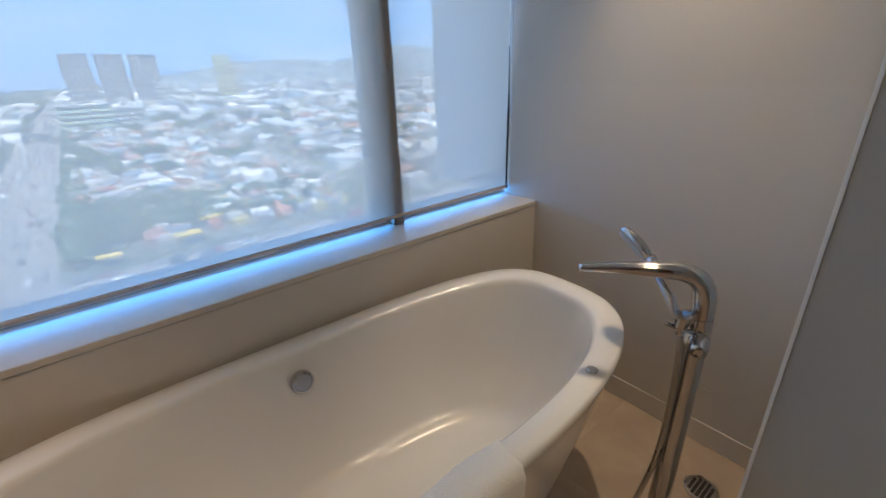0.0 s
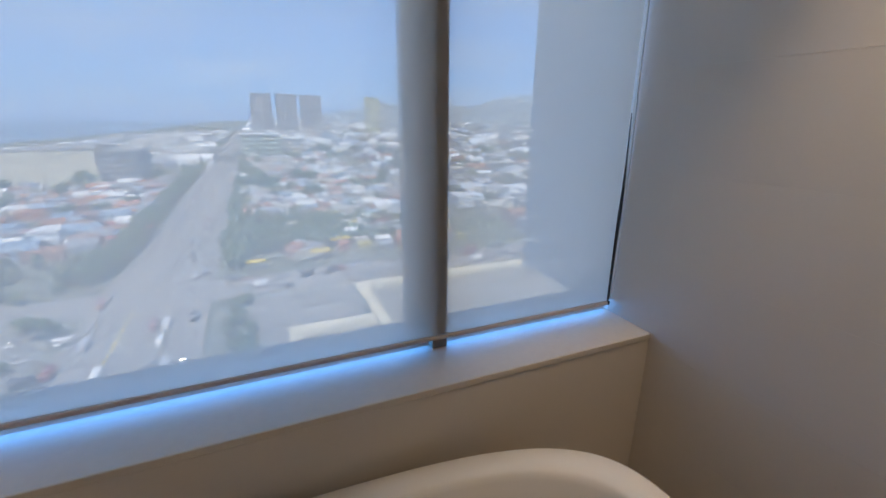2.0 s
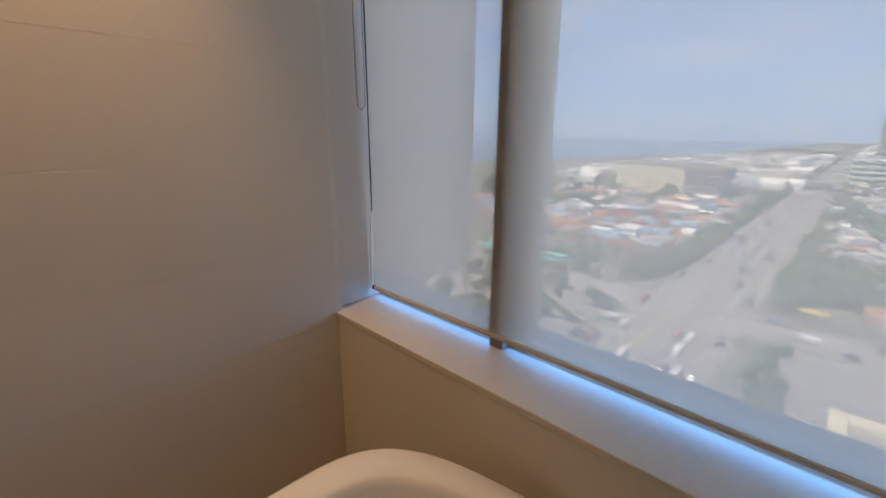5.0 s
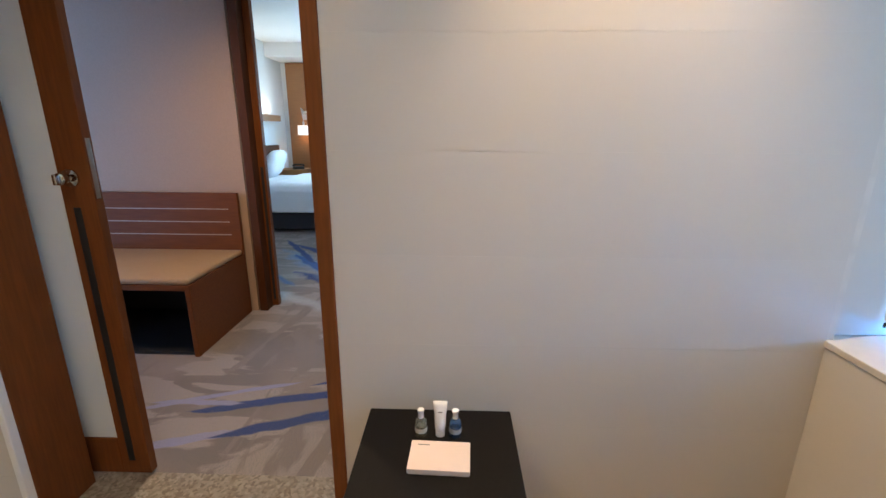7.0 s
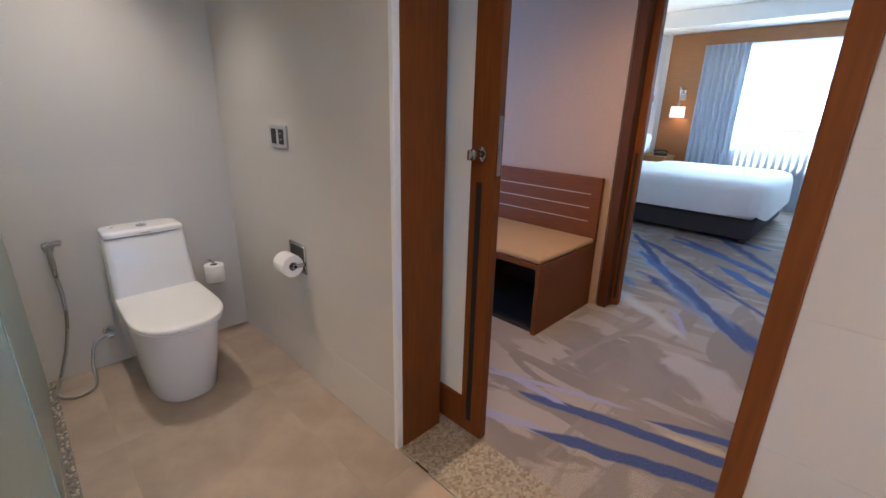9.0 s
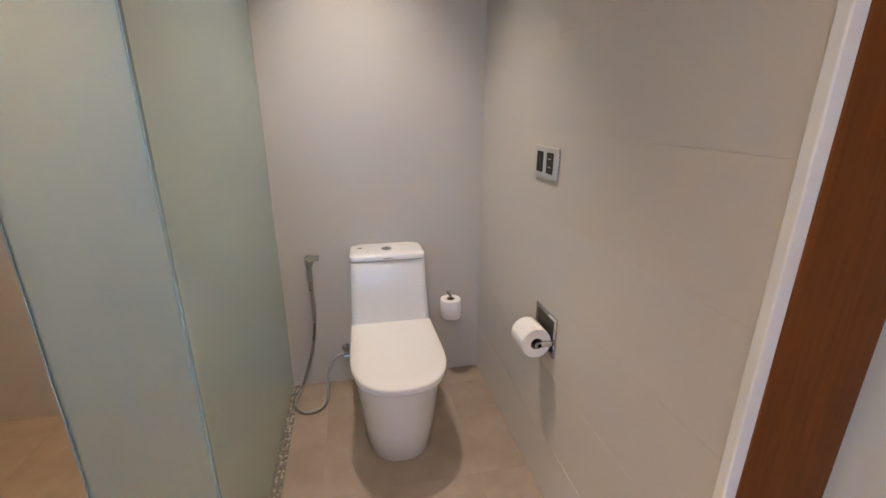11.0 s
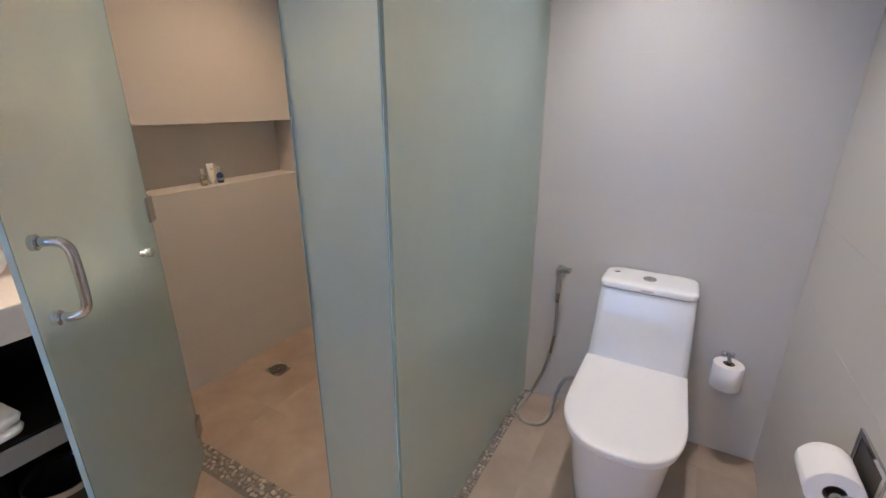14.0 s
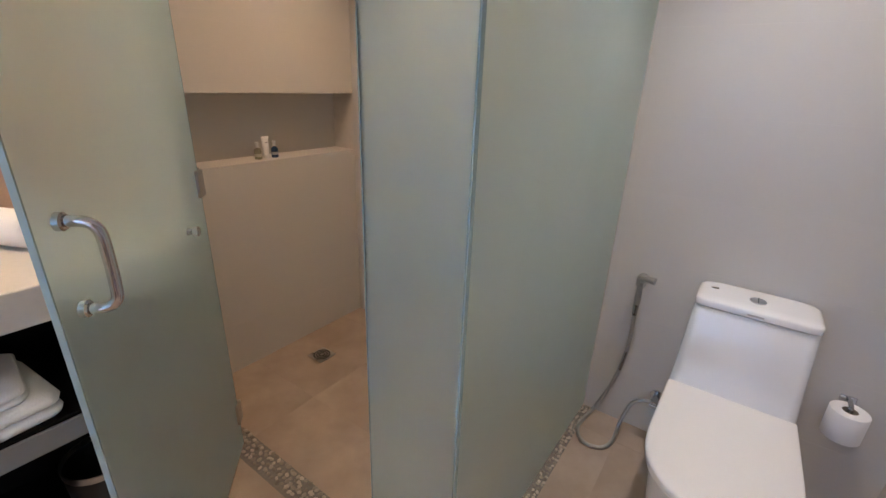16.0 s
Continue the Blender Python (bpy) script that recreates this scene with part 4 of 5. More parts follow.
def lotion_tube(at, s=1.0):
    b = thing("lotion_tube", at, "white squeeze tube standing on its cap", "tube", "toiletry tubes")
    part("cap", lathe([(0.013 * s, 0), (0.013 * s, 0.014 * s), (0.012 * s, 0.015 * s)], 20), CERAMIC, b, "", 40)
    part("body", loft([oval(0, 0, a * s, c * s, z * s, 24, 2.0) for a, c, z in ((0.012, 0.012, 0.015), (0.0135, 0.0145, 0.025), (0.011, 0.016, 0.06), (0.005, 0.0185, 0.09), (0.0015, 0.0195, 0.103))]), material("tube_plastic", (0.84, 0.82, 0.80), 0.35), b, "", True)
    part("imprint", box(0.0095 * s, 0.0105 * s, -0.006 * s, 0.006 * s, 0.074 * s, 0.077 * s), INK, b)
    return b


pump_bottle(pose(-0.992, -0.418, 0.562), AMBER, "small clear toiletry bottle with a white cap")
lotion_tube(pose(-0.995, -0.366, 0.562))
pump_bottle(pose(-0.992, -0.325, 0.562), BLUE_GEL, "small blue toiletry bottle with a white cap")

# ---- toilet ----
toilet = thing("toilet", (-0.648, 0, 0), "white one-piece ceramic toilet with its lid closed", "toilet")


def dee(hw, back, front, z, n=40):
    """A D-shaped ring: straight back, rounded front."""
    ring = []
    length = front - back
    straight = length * 0.52
    for i in range(n):
        t = math.pi * i / (n - 1)
        c, s_ = math.cos(t), math.sin(t)
        ring.append((hw * math.copysign(abs(c) ** 0.80, c), back + straight + (length - straight) * (abs(s_) ** 0.80), z))
    return [(hw * 0.97, back, z)] + ring + [(-hw * 0.97, back, z)]


body = [(0.150, -3.27, -2.690, 0.0), (0.153, -3.27, -2.682, 0.01), (0.164, -3.27, -2.645, 0.16), (0.178, -3.27, -2.600, 0.32), (0.183, -3.27, -2.583, 0.37), (0.184, -3.27, -2.578, 0.397)]
part("pedestal", loft([dee(hw, b, f_, z) for hw, b, f_, z in body]), CERAMIC, toilet, "", 50)
part("seat", loft([dee(hw, -3.075, f_, z) for hw, f_, z in ((0.184, -2.572, 0.399), (0.1865, -2.569, 0.402), (0.1865, -2.569, 0.411), (0.185, -2.571, 0.413))]), SEAT_PLASTIC, toilet, "", 50)
part("lid", loft([dee(hw, -3.08, f_, z) for hw, f_, z in ((0.187, -2.568, 0.4155), (0.190, -2.563, 0.419), (0.190, -2.563, 0.430), (0.188, -2.566, 0.434), (0.183, -2.573, 0.4365), (0.15, -2.61, 0.438))]), SEAT_PLASTIC, toilet, "smooth white closed lid", 50)
for hx in (-0.075, 0.075):
    part("hinge", moved(lathe([(0.013, 0), (0.013, 0.02), (0.011, 0.023)], 16), Matrix.Translation((hx, -3.105, 0.414))), SEAT_PLASTIC, toilet)


def slab(hw, back, front, z, r=0.03, n=6):
    ring = []
    for cx, cy, a0 in ((hw - r, back + r, -90), (hw - r, front - r, 0), (-hw + r, front - r, 90), (-hw + r, back + r, 180)):
        for k in range(n + 1):
            a = radians(a0 + 90 * k / n)
            ring.append((cx + r * math.cos(a), cy + r * math.sin(a), z))
    return ring


part("tank", loft([slab(hw, -3.292, f_, z) for hw, f_, z in ((0.184, -3.068, 0.397), (0.182, -3.078, 0.44), (0.176, -3.104, 0.58), (0.170, -3.122, 0.716), (0.168, -3.125, 0.720))]), CERAMIC, toilet, "", 50)
part("tank_gap", loft([slab(hw, -3.273, f_, z) for hw, f_, z in ((0.164, -3.130, 0.719), (0.164, -3.130, 0.7235))]), RUBBER, toilet)
part("tank_lid", loft([slab(hw, -3.294, f_, z) for hw, f_, z in ((0.169, -3.124, 0.7225), (0.171, -3.119, 0.726), (0.171, -3.118, 0.744), (0.168, -3.122, 0.749), (0.158, -3.134, 0.753), (0.13, -3.16, 0.754))]), CERAMIC, toilet, "rounded ceramic tank lid", 50)
btn = part("flush_button", moved(lathe([(0.024, 0), (0.024, 0.004), (0.021, 0.006)], 24), Matrix.Translation((0.0, -3.20, 0.7535))), CHROME, toilet, "split chrome flush button", 40)
part("button_split", box(-0.0012, 0.0012, -3.222, -3.178, 0.7592, 0.7602), RUBBER, btn)
part("cap", moved(lathe([(0.013, 0), (0.012, 0.002)], 16), Matrix.Translation((0.125, -3.235, 0.7535))), STEEL, toilet)
part("maker_mark", box(-0.022, 0.022, -3.1182, -3.1172, 0.733, 0.738), STEEL, toilet, "small grey maker's bar")
part("floor_seal", loft([dee(hw, -3.272, f_, z) for hw, f_, z in ((0.1435, -2.712, 0.0005), (0.143, -2.713, 0.004))]), FLOOR_GROUT, toilet)

# angle valve, spray and hose
bidet = thing("bidet_spray", (-0.285, SOUTH, 0.0), "brushed steel bidet spray with a long hose", "bidet spray")
part("wall_plate", moved(lathe([(0.024, 0), (0.022, 0.006), (0.012, 0.01), (0.012, 0.03)], 20), pose(0, 0, 0.69, -90, 0, 0)), STEEL, bidet, "", 40)
hk = part("holder", box(-0.018, 0.018, 0.022, 0.05, 0.672, 0.708, 0.006), STEEL, bidet)
sp = part("spray_handle", tube([(0.0, 0.045, 0.55), (0, 0.045, 0.62), (0, 0.046, 0.675), (-0.003, 0.05, 0.702), (-0.022, 0.056, 0.713), (-0.05, 0.060, 0.714)], (0.009, 0.012, 0.010, 0.012, 0.012, 0.0135), 14), STEEL, bidet, "", True)
part("trigger", tube([(-0.004, 0.075, 0.70), (-0.004, 0.082, 0.66), (-0.003, 0.07, 0.61)], 0.004, 8), STEEL, sp)
part("hose", tube([(0.0, 0.045, 0.56), (-0.004, 0.046, 0.44), (0.004, 0.046, 0.32), (0.030, 0.046, 0.19), (0.072, 0.055, 0.065), (0.100, 0.10, 0.014), (0.104, 0.18, 0.0095), (0.060, 0.238, 0.0095), (-0.010, 0.226, 0.0095), (-0.040, 0.17, 0.022), (-0.046, 0.12, 0.085), (-0.068, 0.085, 0.165), (-0.105, 0.072, 0.196), (-0.135, 0.065, 0.196)], 0.0078, 10, 7), STEEL, bidet, "ribbed steel hose looping on the floor", True)
valve = part("angle_valve", moved(lathe([(0.026, 0), (0.024, 0.005), (0.012, 0.007), (0.012, 0.05), (0.015, 0.052), (0.015, 0.075)], 16), pose(-0.145, 0, 0.196, -90, 0, 0)), CHROME, bidet, "chrome angle valve", 40)
part("valve_handle", box(-0.160, -0.130, 0.07, 0.085, 0.192, 0.200, 0.003), CHROME, valve)


def paper_roll(at, label, parent_group="toilet paper rolls", tail=False):
    r = thing("toilet_paper_roll", at, label, "toilet roll", parent_group)
    part("paper", lathe([(0.021, -0.05), (0.0505, -0.05), (0.052, -0.048), (0.052, 0.048), (0.0505, 0.05), (0.021, 0.05), (0.021, -0.05)], 36, (False, False)), PAPER, r, "", 40)
    part("core", lathe([(0.0205, -0.0495), (0.0205, 0.0495), (0.0195, 0.0495), (0.0195, -0.0495), (0.0205, -0.0495)], 24, (False, False)), material("roll_core", (0.30, 0.25, 0.20), 0.9), r, "brown cardboard core", 40)
    if tail:
        bm = bmesh.new()
        pts = [(0.0525 * math.cos(a), 0.0525 * math.sin(a)) for a in (0.3, 0.7, 1.1, 1.5, 1.9, 2.3)]
        rows = [[bm.verts.new((px * g, py * g, z * (1 - 0.75 * i / 5 if z > 0 else 1))) for z, g in ((-0.048, 1.01), (0.048, 1.01))] for i, (px, py) in enumerate(pts)]
        for a, b in zip(rows, rows[1:]):
            bm.faces.new((a[0], a[1], b[1], b[0]))
        part("folded_sheet", bm, PAPER, r, "end sheet folded to a point", True)
    return r


spare = thing("spare_roll_holder", (-0.966, SOUTH, 0.0), "small chrome spare-roll post on the wall", "roll holder")
part("wall_plate", box(-0.022, 0.022, 0, 0.006, 0.36, 0.47, 0.002), CHROME, spare)
part("arm", tube([(0, 0.005, 0.464), (0, 0.03, 0.467), (0, 0.06, 0.465), (0, 0.068, 0.449), (0, 0.068, 0.349)], 0.007, 10), CHROME, spare)
part("stop", moved(lathe([(0.03, 0), (0.03, 0.006)], 16), Matrix.Translation((0, 0.068, 0.342))), CHROME, spare)
paper_roll(pose(-0.966, SOUTH + 0.068, 0.405), "white spare toilet roll upright on its post")

holder2 = thing("paper_holder", (WEST_T, -2.50, 0.655), "square recessed chrome toilet paper holder in the wall", "roll holder")
part("frame", box(0, 0.006, -0.078, 0.078, 0.058, 0.072, 0.001), CHROME, holder2)
part("frame", box(0, 0.006, -0.078, 0.078, -0.072, -0.058, 0.001), CHROME, holder2)
part("frame", box(0, 0.006, -0.078, -0.064, -0.058, 0.058, 0.001), CHROME, holder2)
part("frame", box(0, 0.006, 0.064, 0.078, -0.058, 0.058, 0.001), CHROME, holder2)
part("recess", box(0.0005, 0.0022, -0.064, 0.064, -0.058, 0.058), material("recess_steel", (0.10, 0.09, 0.08), 0.4, metal=0.8), holder2, "dark recessed back")
part("arm", box(0.006, 0.062, 0.055, 0.069, -0.030, -0.012, 0.003), CHROME, holder2)
part("spindle", moved(lathe([(0.012, 0), (0.012, 0.125), (0.010, 0.128)], 16), pose(0.0575, 0.069, -0.021, 90, 0, 0)), CHROME, holder2)
paper_roll(pose(WEST_T + 0.0575, -2.495, 0.634, 90, 0, 0), "white toilet roll with its end folded to a point", tail=True)

outlet = thing("wall_outlet", (WEST_T, -2.585, 1.214), "white double shaver socket with two dark inserts", "socket")
part("plate", box(0, 0.011, -0.083, 0.083, -0.050, 0.050, 0.004), material("socket_plastic", (0.50, 0.50, 0.50), 0.35), outlet)
for oy in (-0.037, 0.037):
    ins = part("insert", box(0.0105, 0.0135, oy - 0.023, oy + 0.023, -0.033, 0.033, 0.002), RUBBER, outlet, "dark grey socket insert")
    for oz in (-0.012, 0.014) if oy > 0 else ():
        part("slot", box(0.0133, 0.0142, oy - 0.010, oy + 0.010, oz - 0.0016, oz + 0.0016), STEEL, ins)

# ---- shower enclosure ----
GX, GY = -0.125, -2.215
side_glass = thing("shower_screen", pose(GX, GY, 0, 0, 0, -0.95), "green-tinted frosted glass screen beside the toilet", "glass screen")
part("pane", box(-0.006, 0.006, SOUTH - GY + 0.002, -0.0075, 0.012, 2.30), FROST, side_glass)
part("wall_channel", box(-0.008, 0.008, SOUTH - GY, SOUTH - GY + 0.006, 0.0, 2.30), TILE, side_glass)
front_glass = thing("shower_front_panel", (GX, GY, 0), "narrow frosted glass panel at the shower's front", "glass screen")
part("pane", box(-0.004, 0.265, -0.006, 0.006, 0.012, 2.30), FROST, front_glass)
part("edge", box(-0.0085, -0.004, -0.0065, 0.0065, 0.012, 2.30), FROST_EDGE, front_glass, "polished blue-green glass edge")
part("edge", box(0.265, 0.2685, -0.0065, 0.0065, 0.012, 2.30), FROST_EDGE, front_glass)

HX, HY = 0.868, -2.208
shower_door = thing("shower_door", pose(HX, HY, 0, 0, 0, 137.0), "frosted glass shower door standing open", "glass door")
DW = 0.74
part("pane", box(0.004, DW - 0.004, -0.005, 0.005, 0.015, 2.22), FROST, shower_door)
part("edge", box(DW - 0.004, DW, -0.0052, 0.0052, 0.015, 2.22), FROST_EDGE, shower_door, "polished blue-green glass edge")
part("edge", box(0, 0.004, -0.0052, 0.0052, 0.015, 2.22), FROST_EDGE, shower_door)
for hz in (0.17, 1.068, 1.95):
    h = part("hinge", box(-0.022, 0.030, -0.013, 0.013, hz - 0.042, hz + 0.042, 0.003), STEEL, shower_door, "square dark chrome hinge")
    part("hinge_pin", moved(lathe([(0.007, -0.047), (0.007, 0.047)], 12), Matrix.Translation((-0.010, 0.0, hz))), STEEL, h)
for side in (1,):
    hy = 0.005 * side
    hd = part("handle", tube([(DW - 0.062, hy, 1.155), (DW - 0.062, hy + 0.035 * side, 1.155), (DW - 0.062, hy + 0.053 * side, 1.145), (DW - 0.062, hy + 0.060 * side, 1.12), (DW - 0.062, hy + 0.060 * side, 1.03), (DW - 0.062, hy + 0.053 * side, 1.005), (DW - 0.062, hy + 0.035 * side, 0.995), (DW - 0.062, hy, 0.995)], 0.0098, 14), CHROME, shower_door, "bent chrome pull handle", True)
    for hz in (1.155, 0.995):
        part("washer", moved(lathe([(0.016, 0), (0.016, 0.010), (0.013, 0.013)], 20), Matrix.Translation((DW - 0.062, hy, hz)) @ pose(0, 0, 0, -90 * side, 0, 0)), CHROME, hd)
part("knob", moved(lathe([(0.012, 0), (0.010, 0.012), (0.015, 0.016), (0.015, 0.028), (0.010, 0.032)], 20), Matrix.Translation((0.160, 0.005, 0.962)) @ pose(0, 0, 0, -90, 0, 0)), CHROME, shower_door, "small chrome robe knob", 40)
part("seal", box(0.004, DW - 0.002, -0.003, 0.003, 0.004, 0.014), material("clear_seal", (0.45, 0.40, 0.34), 0.4), shower_door)

shower_drain = thing("shower_drain", pose(1.108, -2.805, 0.0012, 0, 0, 0), "square steel shower drain in the floor", "drain")
part("plate", box(-0.052, 0.052, -0.052, 0.052, 0, 0.003, 0.001), STEEL, shower_drain)
for k in range(3):
    r0 = 0.012 + 0.013 * k
    part("slot_ring", moved(lathe([(r0, 0), (r0 + 0.006, 0), (r0 + 0.006, 0.001), (r0, 0.001), (r0, 0)], 20, (False, False)), Matrix.Translation((0, 0, 0.0031))), RUBBER, shower_drain)

pump_bottle(pose(1.385, -2.742, NZ0), AMBER, "small clear toiletry bottle in the shower niche")
lotion_tube(pose(1.385, -2.785, NZ0, 0, 0, 180))
pump_bottle(pose(1.385, -2.832, NZ0), BLUE_GEL, "small dark blue toiletry bottle in the shower niche")

# ---- vanity ----
vanity = thing("vanity_counter", (1.06, -1.465, 0), "long stone-topped vanity on an open black frame", "vanity")
part("counter", box(-0.26, 0.26, -0.662, 0.662, 0.80, 0.90, 0.004), STONE, vanity, "pale stone counter with a deep front edge")
part("back_panel", box(0.235, 0.258, -0.657, 0.657, 0, 0.80), BLACK, vanity)
part("end_panel", box(-0.24, 0.235, -0.657, -0.632, 0, 0.80), BLACK, vanity)
part("end_panel", box(-0.24, 0.235, 0.632, 0.657, 0, 0.80), BLACK, vanity)
part("shelf", box(-0.24, 0.235, -0.632, 0.632, 0.485, 0.51, 0.002), BLACK, vanity)
part("shelf_edge", box(-0.25, -0.24, -0.657, 0.657, 0.435, 0.50, 0.002), material("grey_edge", (0.20, 0.20, 0.19), 0.5, grain=0.1), vanity, "grey shelf edge")
part("floor_plinth", box(-0.235, 0.235, -0.632, 0.632, 0.0, 0.02), BLACK, vanity)


def folded_towel(at, label, w, d, h, layers=2):
    t = thing("folded_towel", at, label, "towel", "folded towels")
    for k in range(layers):
        z0 = h * k / layers
        rings = [slab(w * (1 + 0.02 * math.sin(k * 2.1)) - g, -d + g, d - g, z0 + zz, 0.035) for zz, g in ((0.0, 0.02), (h / layers * 0.2, 0.004), (h / layers * 0.6, 0.0), (h / layers * 0.92, 0.008), (h / layers * 0.985, 0.03))]
        part("fold", loft(rings), TOWEL, t, "", True)
    return t


folded_towel(pose(0.968, -1.60, 0.51, 0, 0, 6), "folded white terry towel on the vanity shelf", 0.15, 0.14, 0.072)
folded_towel(pose(0.975, -1.585, 0.583, 0, 0, -5), "smaller folded white towel on the towel pile", 0.13, 0.12, 0.042)
rolled = thing("rolled_towel", pose(1.19, -1.80, 0.955, 0, 90, 25), "rolled white face towel on the stone counter", "towel")
part("roll", lathe([(0.028, -0.12), (0.048, -0.115), (0.055, -0.10), (0.055, 0.10), (0.048, 0.115), (0.028, 0.12)], 28), TOWEL, rolled, "", True)
part("spiral", moved(tube([((0.008 + 0.0055 * a) * math.cos(a), (0.008 + 0.0055 * a) * math.sin(a), 0.121) for a in [k * 0.5 for k in range(15)]], 0.004, 6, 2), Matrix.Identity(4)), TOWEL, rolled)

bin_ = thing("waste_bin", (0.90, -1.80, 0.021), "black waste bin with a steel rim under the vanity", "bin")
part("body", lathe([(0.088, 0), (0.090, 0.004), (0.102, 0.245), (0.098, 0.245), (0.086, 0.008)], 32, (True, True)), RUBBER, bin_, "", 40)
part("rim_band", lathe([(0.1025, 0.240), (0.104, 0.258), (0.1035, 0.262), (0.099, 0.262), (0.0985, 0.240)], 32, (False, False)), STEEL, bin_, "brushed steel rim", 40)

# ---- ceiling lamps ----
first = None
# the last copy is a made-up fitting at the added fill lamp
for lx, ly, power, tone, cone in DOWNLIGHTS:
    at = Matrix.Translation((lx, ly, CEIL))
    if first is None:
        first = thing("ceiling_downlight", at, "round white recessed ceiling downlight, lit", "ceiling light", "ceiling downlights")
        part("ring", lathe([(0.062, 0), (0.062, -0.006), (0.056, -0.008), (0.046, -0.001)], 28, (False, False)), CORNER, first, "", 40)
        part("lens", lathe([(0.046, -0.003), (0.046, -0.001)], 24), glow_mat("lamp_lens", (1.0, 0.86, 0.68), 1.2), first)
    else:
        copy_thing(first, at)

# skirting behind the tub filler
structure("baseboard", box(EAST - 0.005, EAST + TH, -0.405, SILL_Y, 0, 0.095, 0.001), TILE, "beige tile skirting at the floor", "skirting")

# ---- the city below ----
GZ = -60.0
rng = random.Random(7)
GROUND = material("city_ground", (0.20, 0.19, 0.17), 0.95, stain=0.8, stain_scale=0.012, second=(0.07, 0.10, 0.05), grain=0.5, scale=0.08)
ASPHALT = material("asphalt", (0.27, 0.26, 0.25), 0.9, stain=0.3, stain_scale=0.05, grain=0.2, scale=0.6)
PAVE = material("concrete_yard", (0.25, 0.245, 0.235), 0.9, stain=0.4, stain_scale=0.04, grain=0.3, scale=0.4)
SEA = material("sea", (0.10, 0.17, 0.24), 0.25, stain=0.3, stain_scale=0.002)
FOLIAGE = material("foliage", (0.055, 0.095, 0.030), 0.8, grain=0.6, scale=0.8, second=(0.02, 0.045, 0.012))
HAZED_HILL = material("hazed_hill_forest", (0.20, 0.25, 0.29), 0.95, stain=0.5, stain_scale=0.01)
CREAM = material("cream_render", (0.62, 0.56, 0.40), 0.85, stain=0.15, stain_scale=0.1)
ROOF_DECK = material("roof_deck", (0.26, 0.25, 0.22), 0.9, stain=0.4, stain_scale=0.15)
WINDOW_DARK = material("far_window", (0.05, 0.06, 0.07), 0.2)

structure("ground", box(-4500, 4500, 20, 4800, GZ - 3, GZ), GROUND, "hazy city ground reaching to the horizon", "ground")
bm = bmesh.new()
shore = [(-4500, 620), (-900, 640), (-640, 760), (-520, 1050), (-430, 1500), (-350, 2300), (-300, 3400), (-250, 4790), (-4500, 4790)]
low, high = [bm.verts.new((x, y, GZ + 0.2)) for x, y in shore], [bm.verts.new((x, y, GZ + 0.5)) for x, y in shore]
bm.faces.new(high)
bm.faces.new(low[::-1])
for i in range(len(shore)):
    bm.faces.new((low[i], low[(i + 1) % len(shore)], high[(i + 1) % len(shore)], high[i]))
structure("sea", bm, SEA, "blue-grey bay beyond the city", "water")
structure("road_avenue", box(-54, -19, 40, 2600, GZ, GZ + 0.15), ASPHALT, "wide straight avenue full of traffic", "road")
structure("road_median", box(-38, -36, 185, 2400, GZ + 0.15, GZ + 0.45), PAVE, "pale concrete median of the avenue", "road")
structure("road_line", box(-41.6, -41.0, 60, 182, GZ + 0.15, GZ + 0.17), material("road_yellow", (0.62, 0.47, 0.10), 0.8, grain=0.2, scale=0.6), "yellow centre line of the avenue", "road")
structure("road_cross", box(-400, 600, 156, 176, GZ + 0.01, GZ + 0.20), ASPHALT, "broad street crossing the avenue", "road")
bm = bmesh.new()
for (x, y) in ((104, 240), (119, 240), (128, 560), (116, 560)):
    bm.verts.new((x, y, GZ + 0.22))
bm.verts.ensure_lookup_table()
f = bm.faces.new(bm.verts[:])
ext = bmesh.ops.extrude_face_region(bm, geom=[f])
for v in [g for g in ext["geom"] if isinstance(g, bmesh.types.BMVert)]:
    v.co.z -= 0.2
structure("road_side", bm, PAVE, "pale side street between the low roofs", "road")
structure("pavement_yard", box(-150, -58, 60, 152, GZ, GZ + 0.12), PAVE, "pale concrete forecourt beside the avenue", "pavement")

structure("pavement_court", box(-12, 92, 86, 152, GZ, GZ + 0.12), PAVE, "pale paved court behind the lower wing", "pavement")
WHITE_RAIL = material("white_rail_paint", (0.75, 0.75, 0.73), 0.6, grain=0.05)


def rail_fence(x0, x1, y, label):
    f = thing("fence", ((x0 + x1) / 2, y, GZ + 0.12), label, "fence")
    half = (x1 - x0) / 2
    for z in (0.55, 1.15):
        part("rail", box(-half, half, -0.06, 0.06, z, z + 0.14), WHITE_RAIL, f)
    n = int((x1 - x0) / 3)
    for k in range(n + 1):
        px = -half + 2 * half * k / n
        part("post", box(px - 0.12, px + 0.12, -0.12, 0.12, 0, 1.5), WHITE_RAIL, f)


rail_fence(8, 36, 134, "low white railing across the paved court")
rail_fence(-8, 44, 151, "white street railing at the paved court's edge")

# colours of far roofs and walls, one material each
ROOF_COLORS = [(0.34, 0.35, 0.36), (0.25, 0.27, 0.31), (0.40, 0.39, 0.36), (0.33, 0.17, 0.12), (0.20, 0.29, 0.40), (0.22, 0.22, 0.22), (0.38, 0.37, 0.33), (0.15, 0.26, 0.20), (0.42, 0.17, 0.10), (0.12, 0.30, 0.20), (0.50, 0.42, 0.16), (0.70, 0.70, 0.68), (0.56, 0.60, 0.64)]
ROOF_MATS = [material("far_roof", c, 0.7, stain=0.3, stain_scale=0.1) for c in ROOF_COLORS]


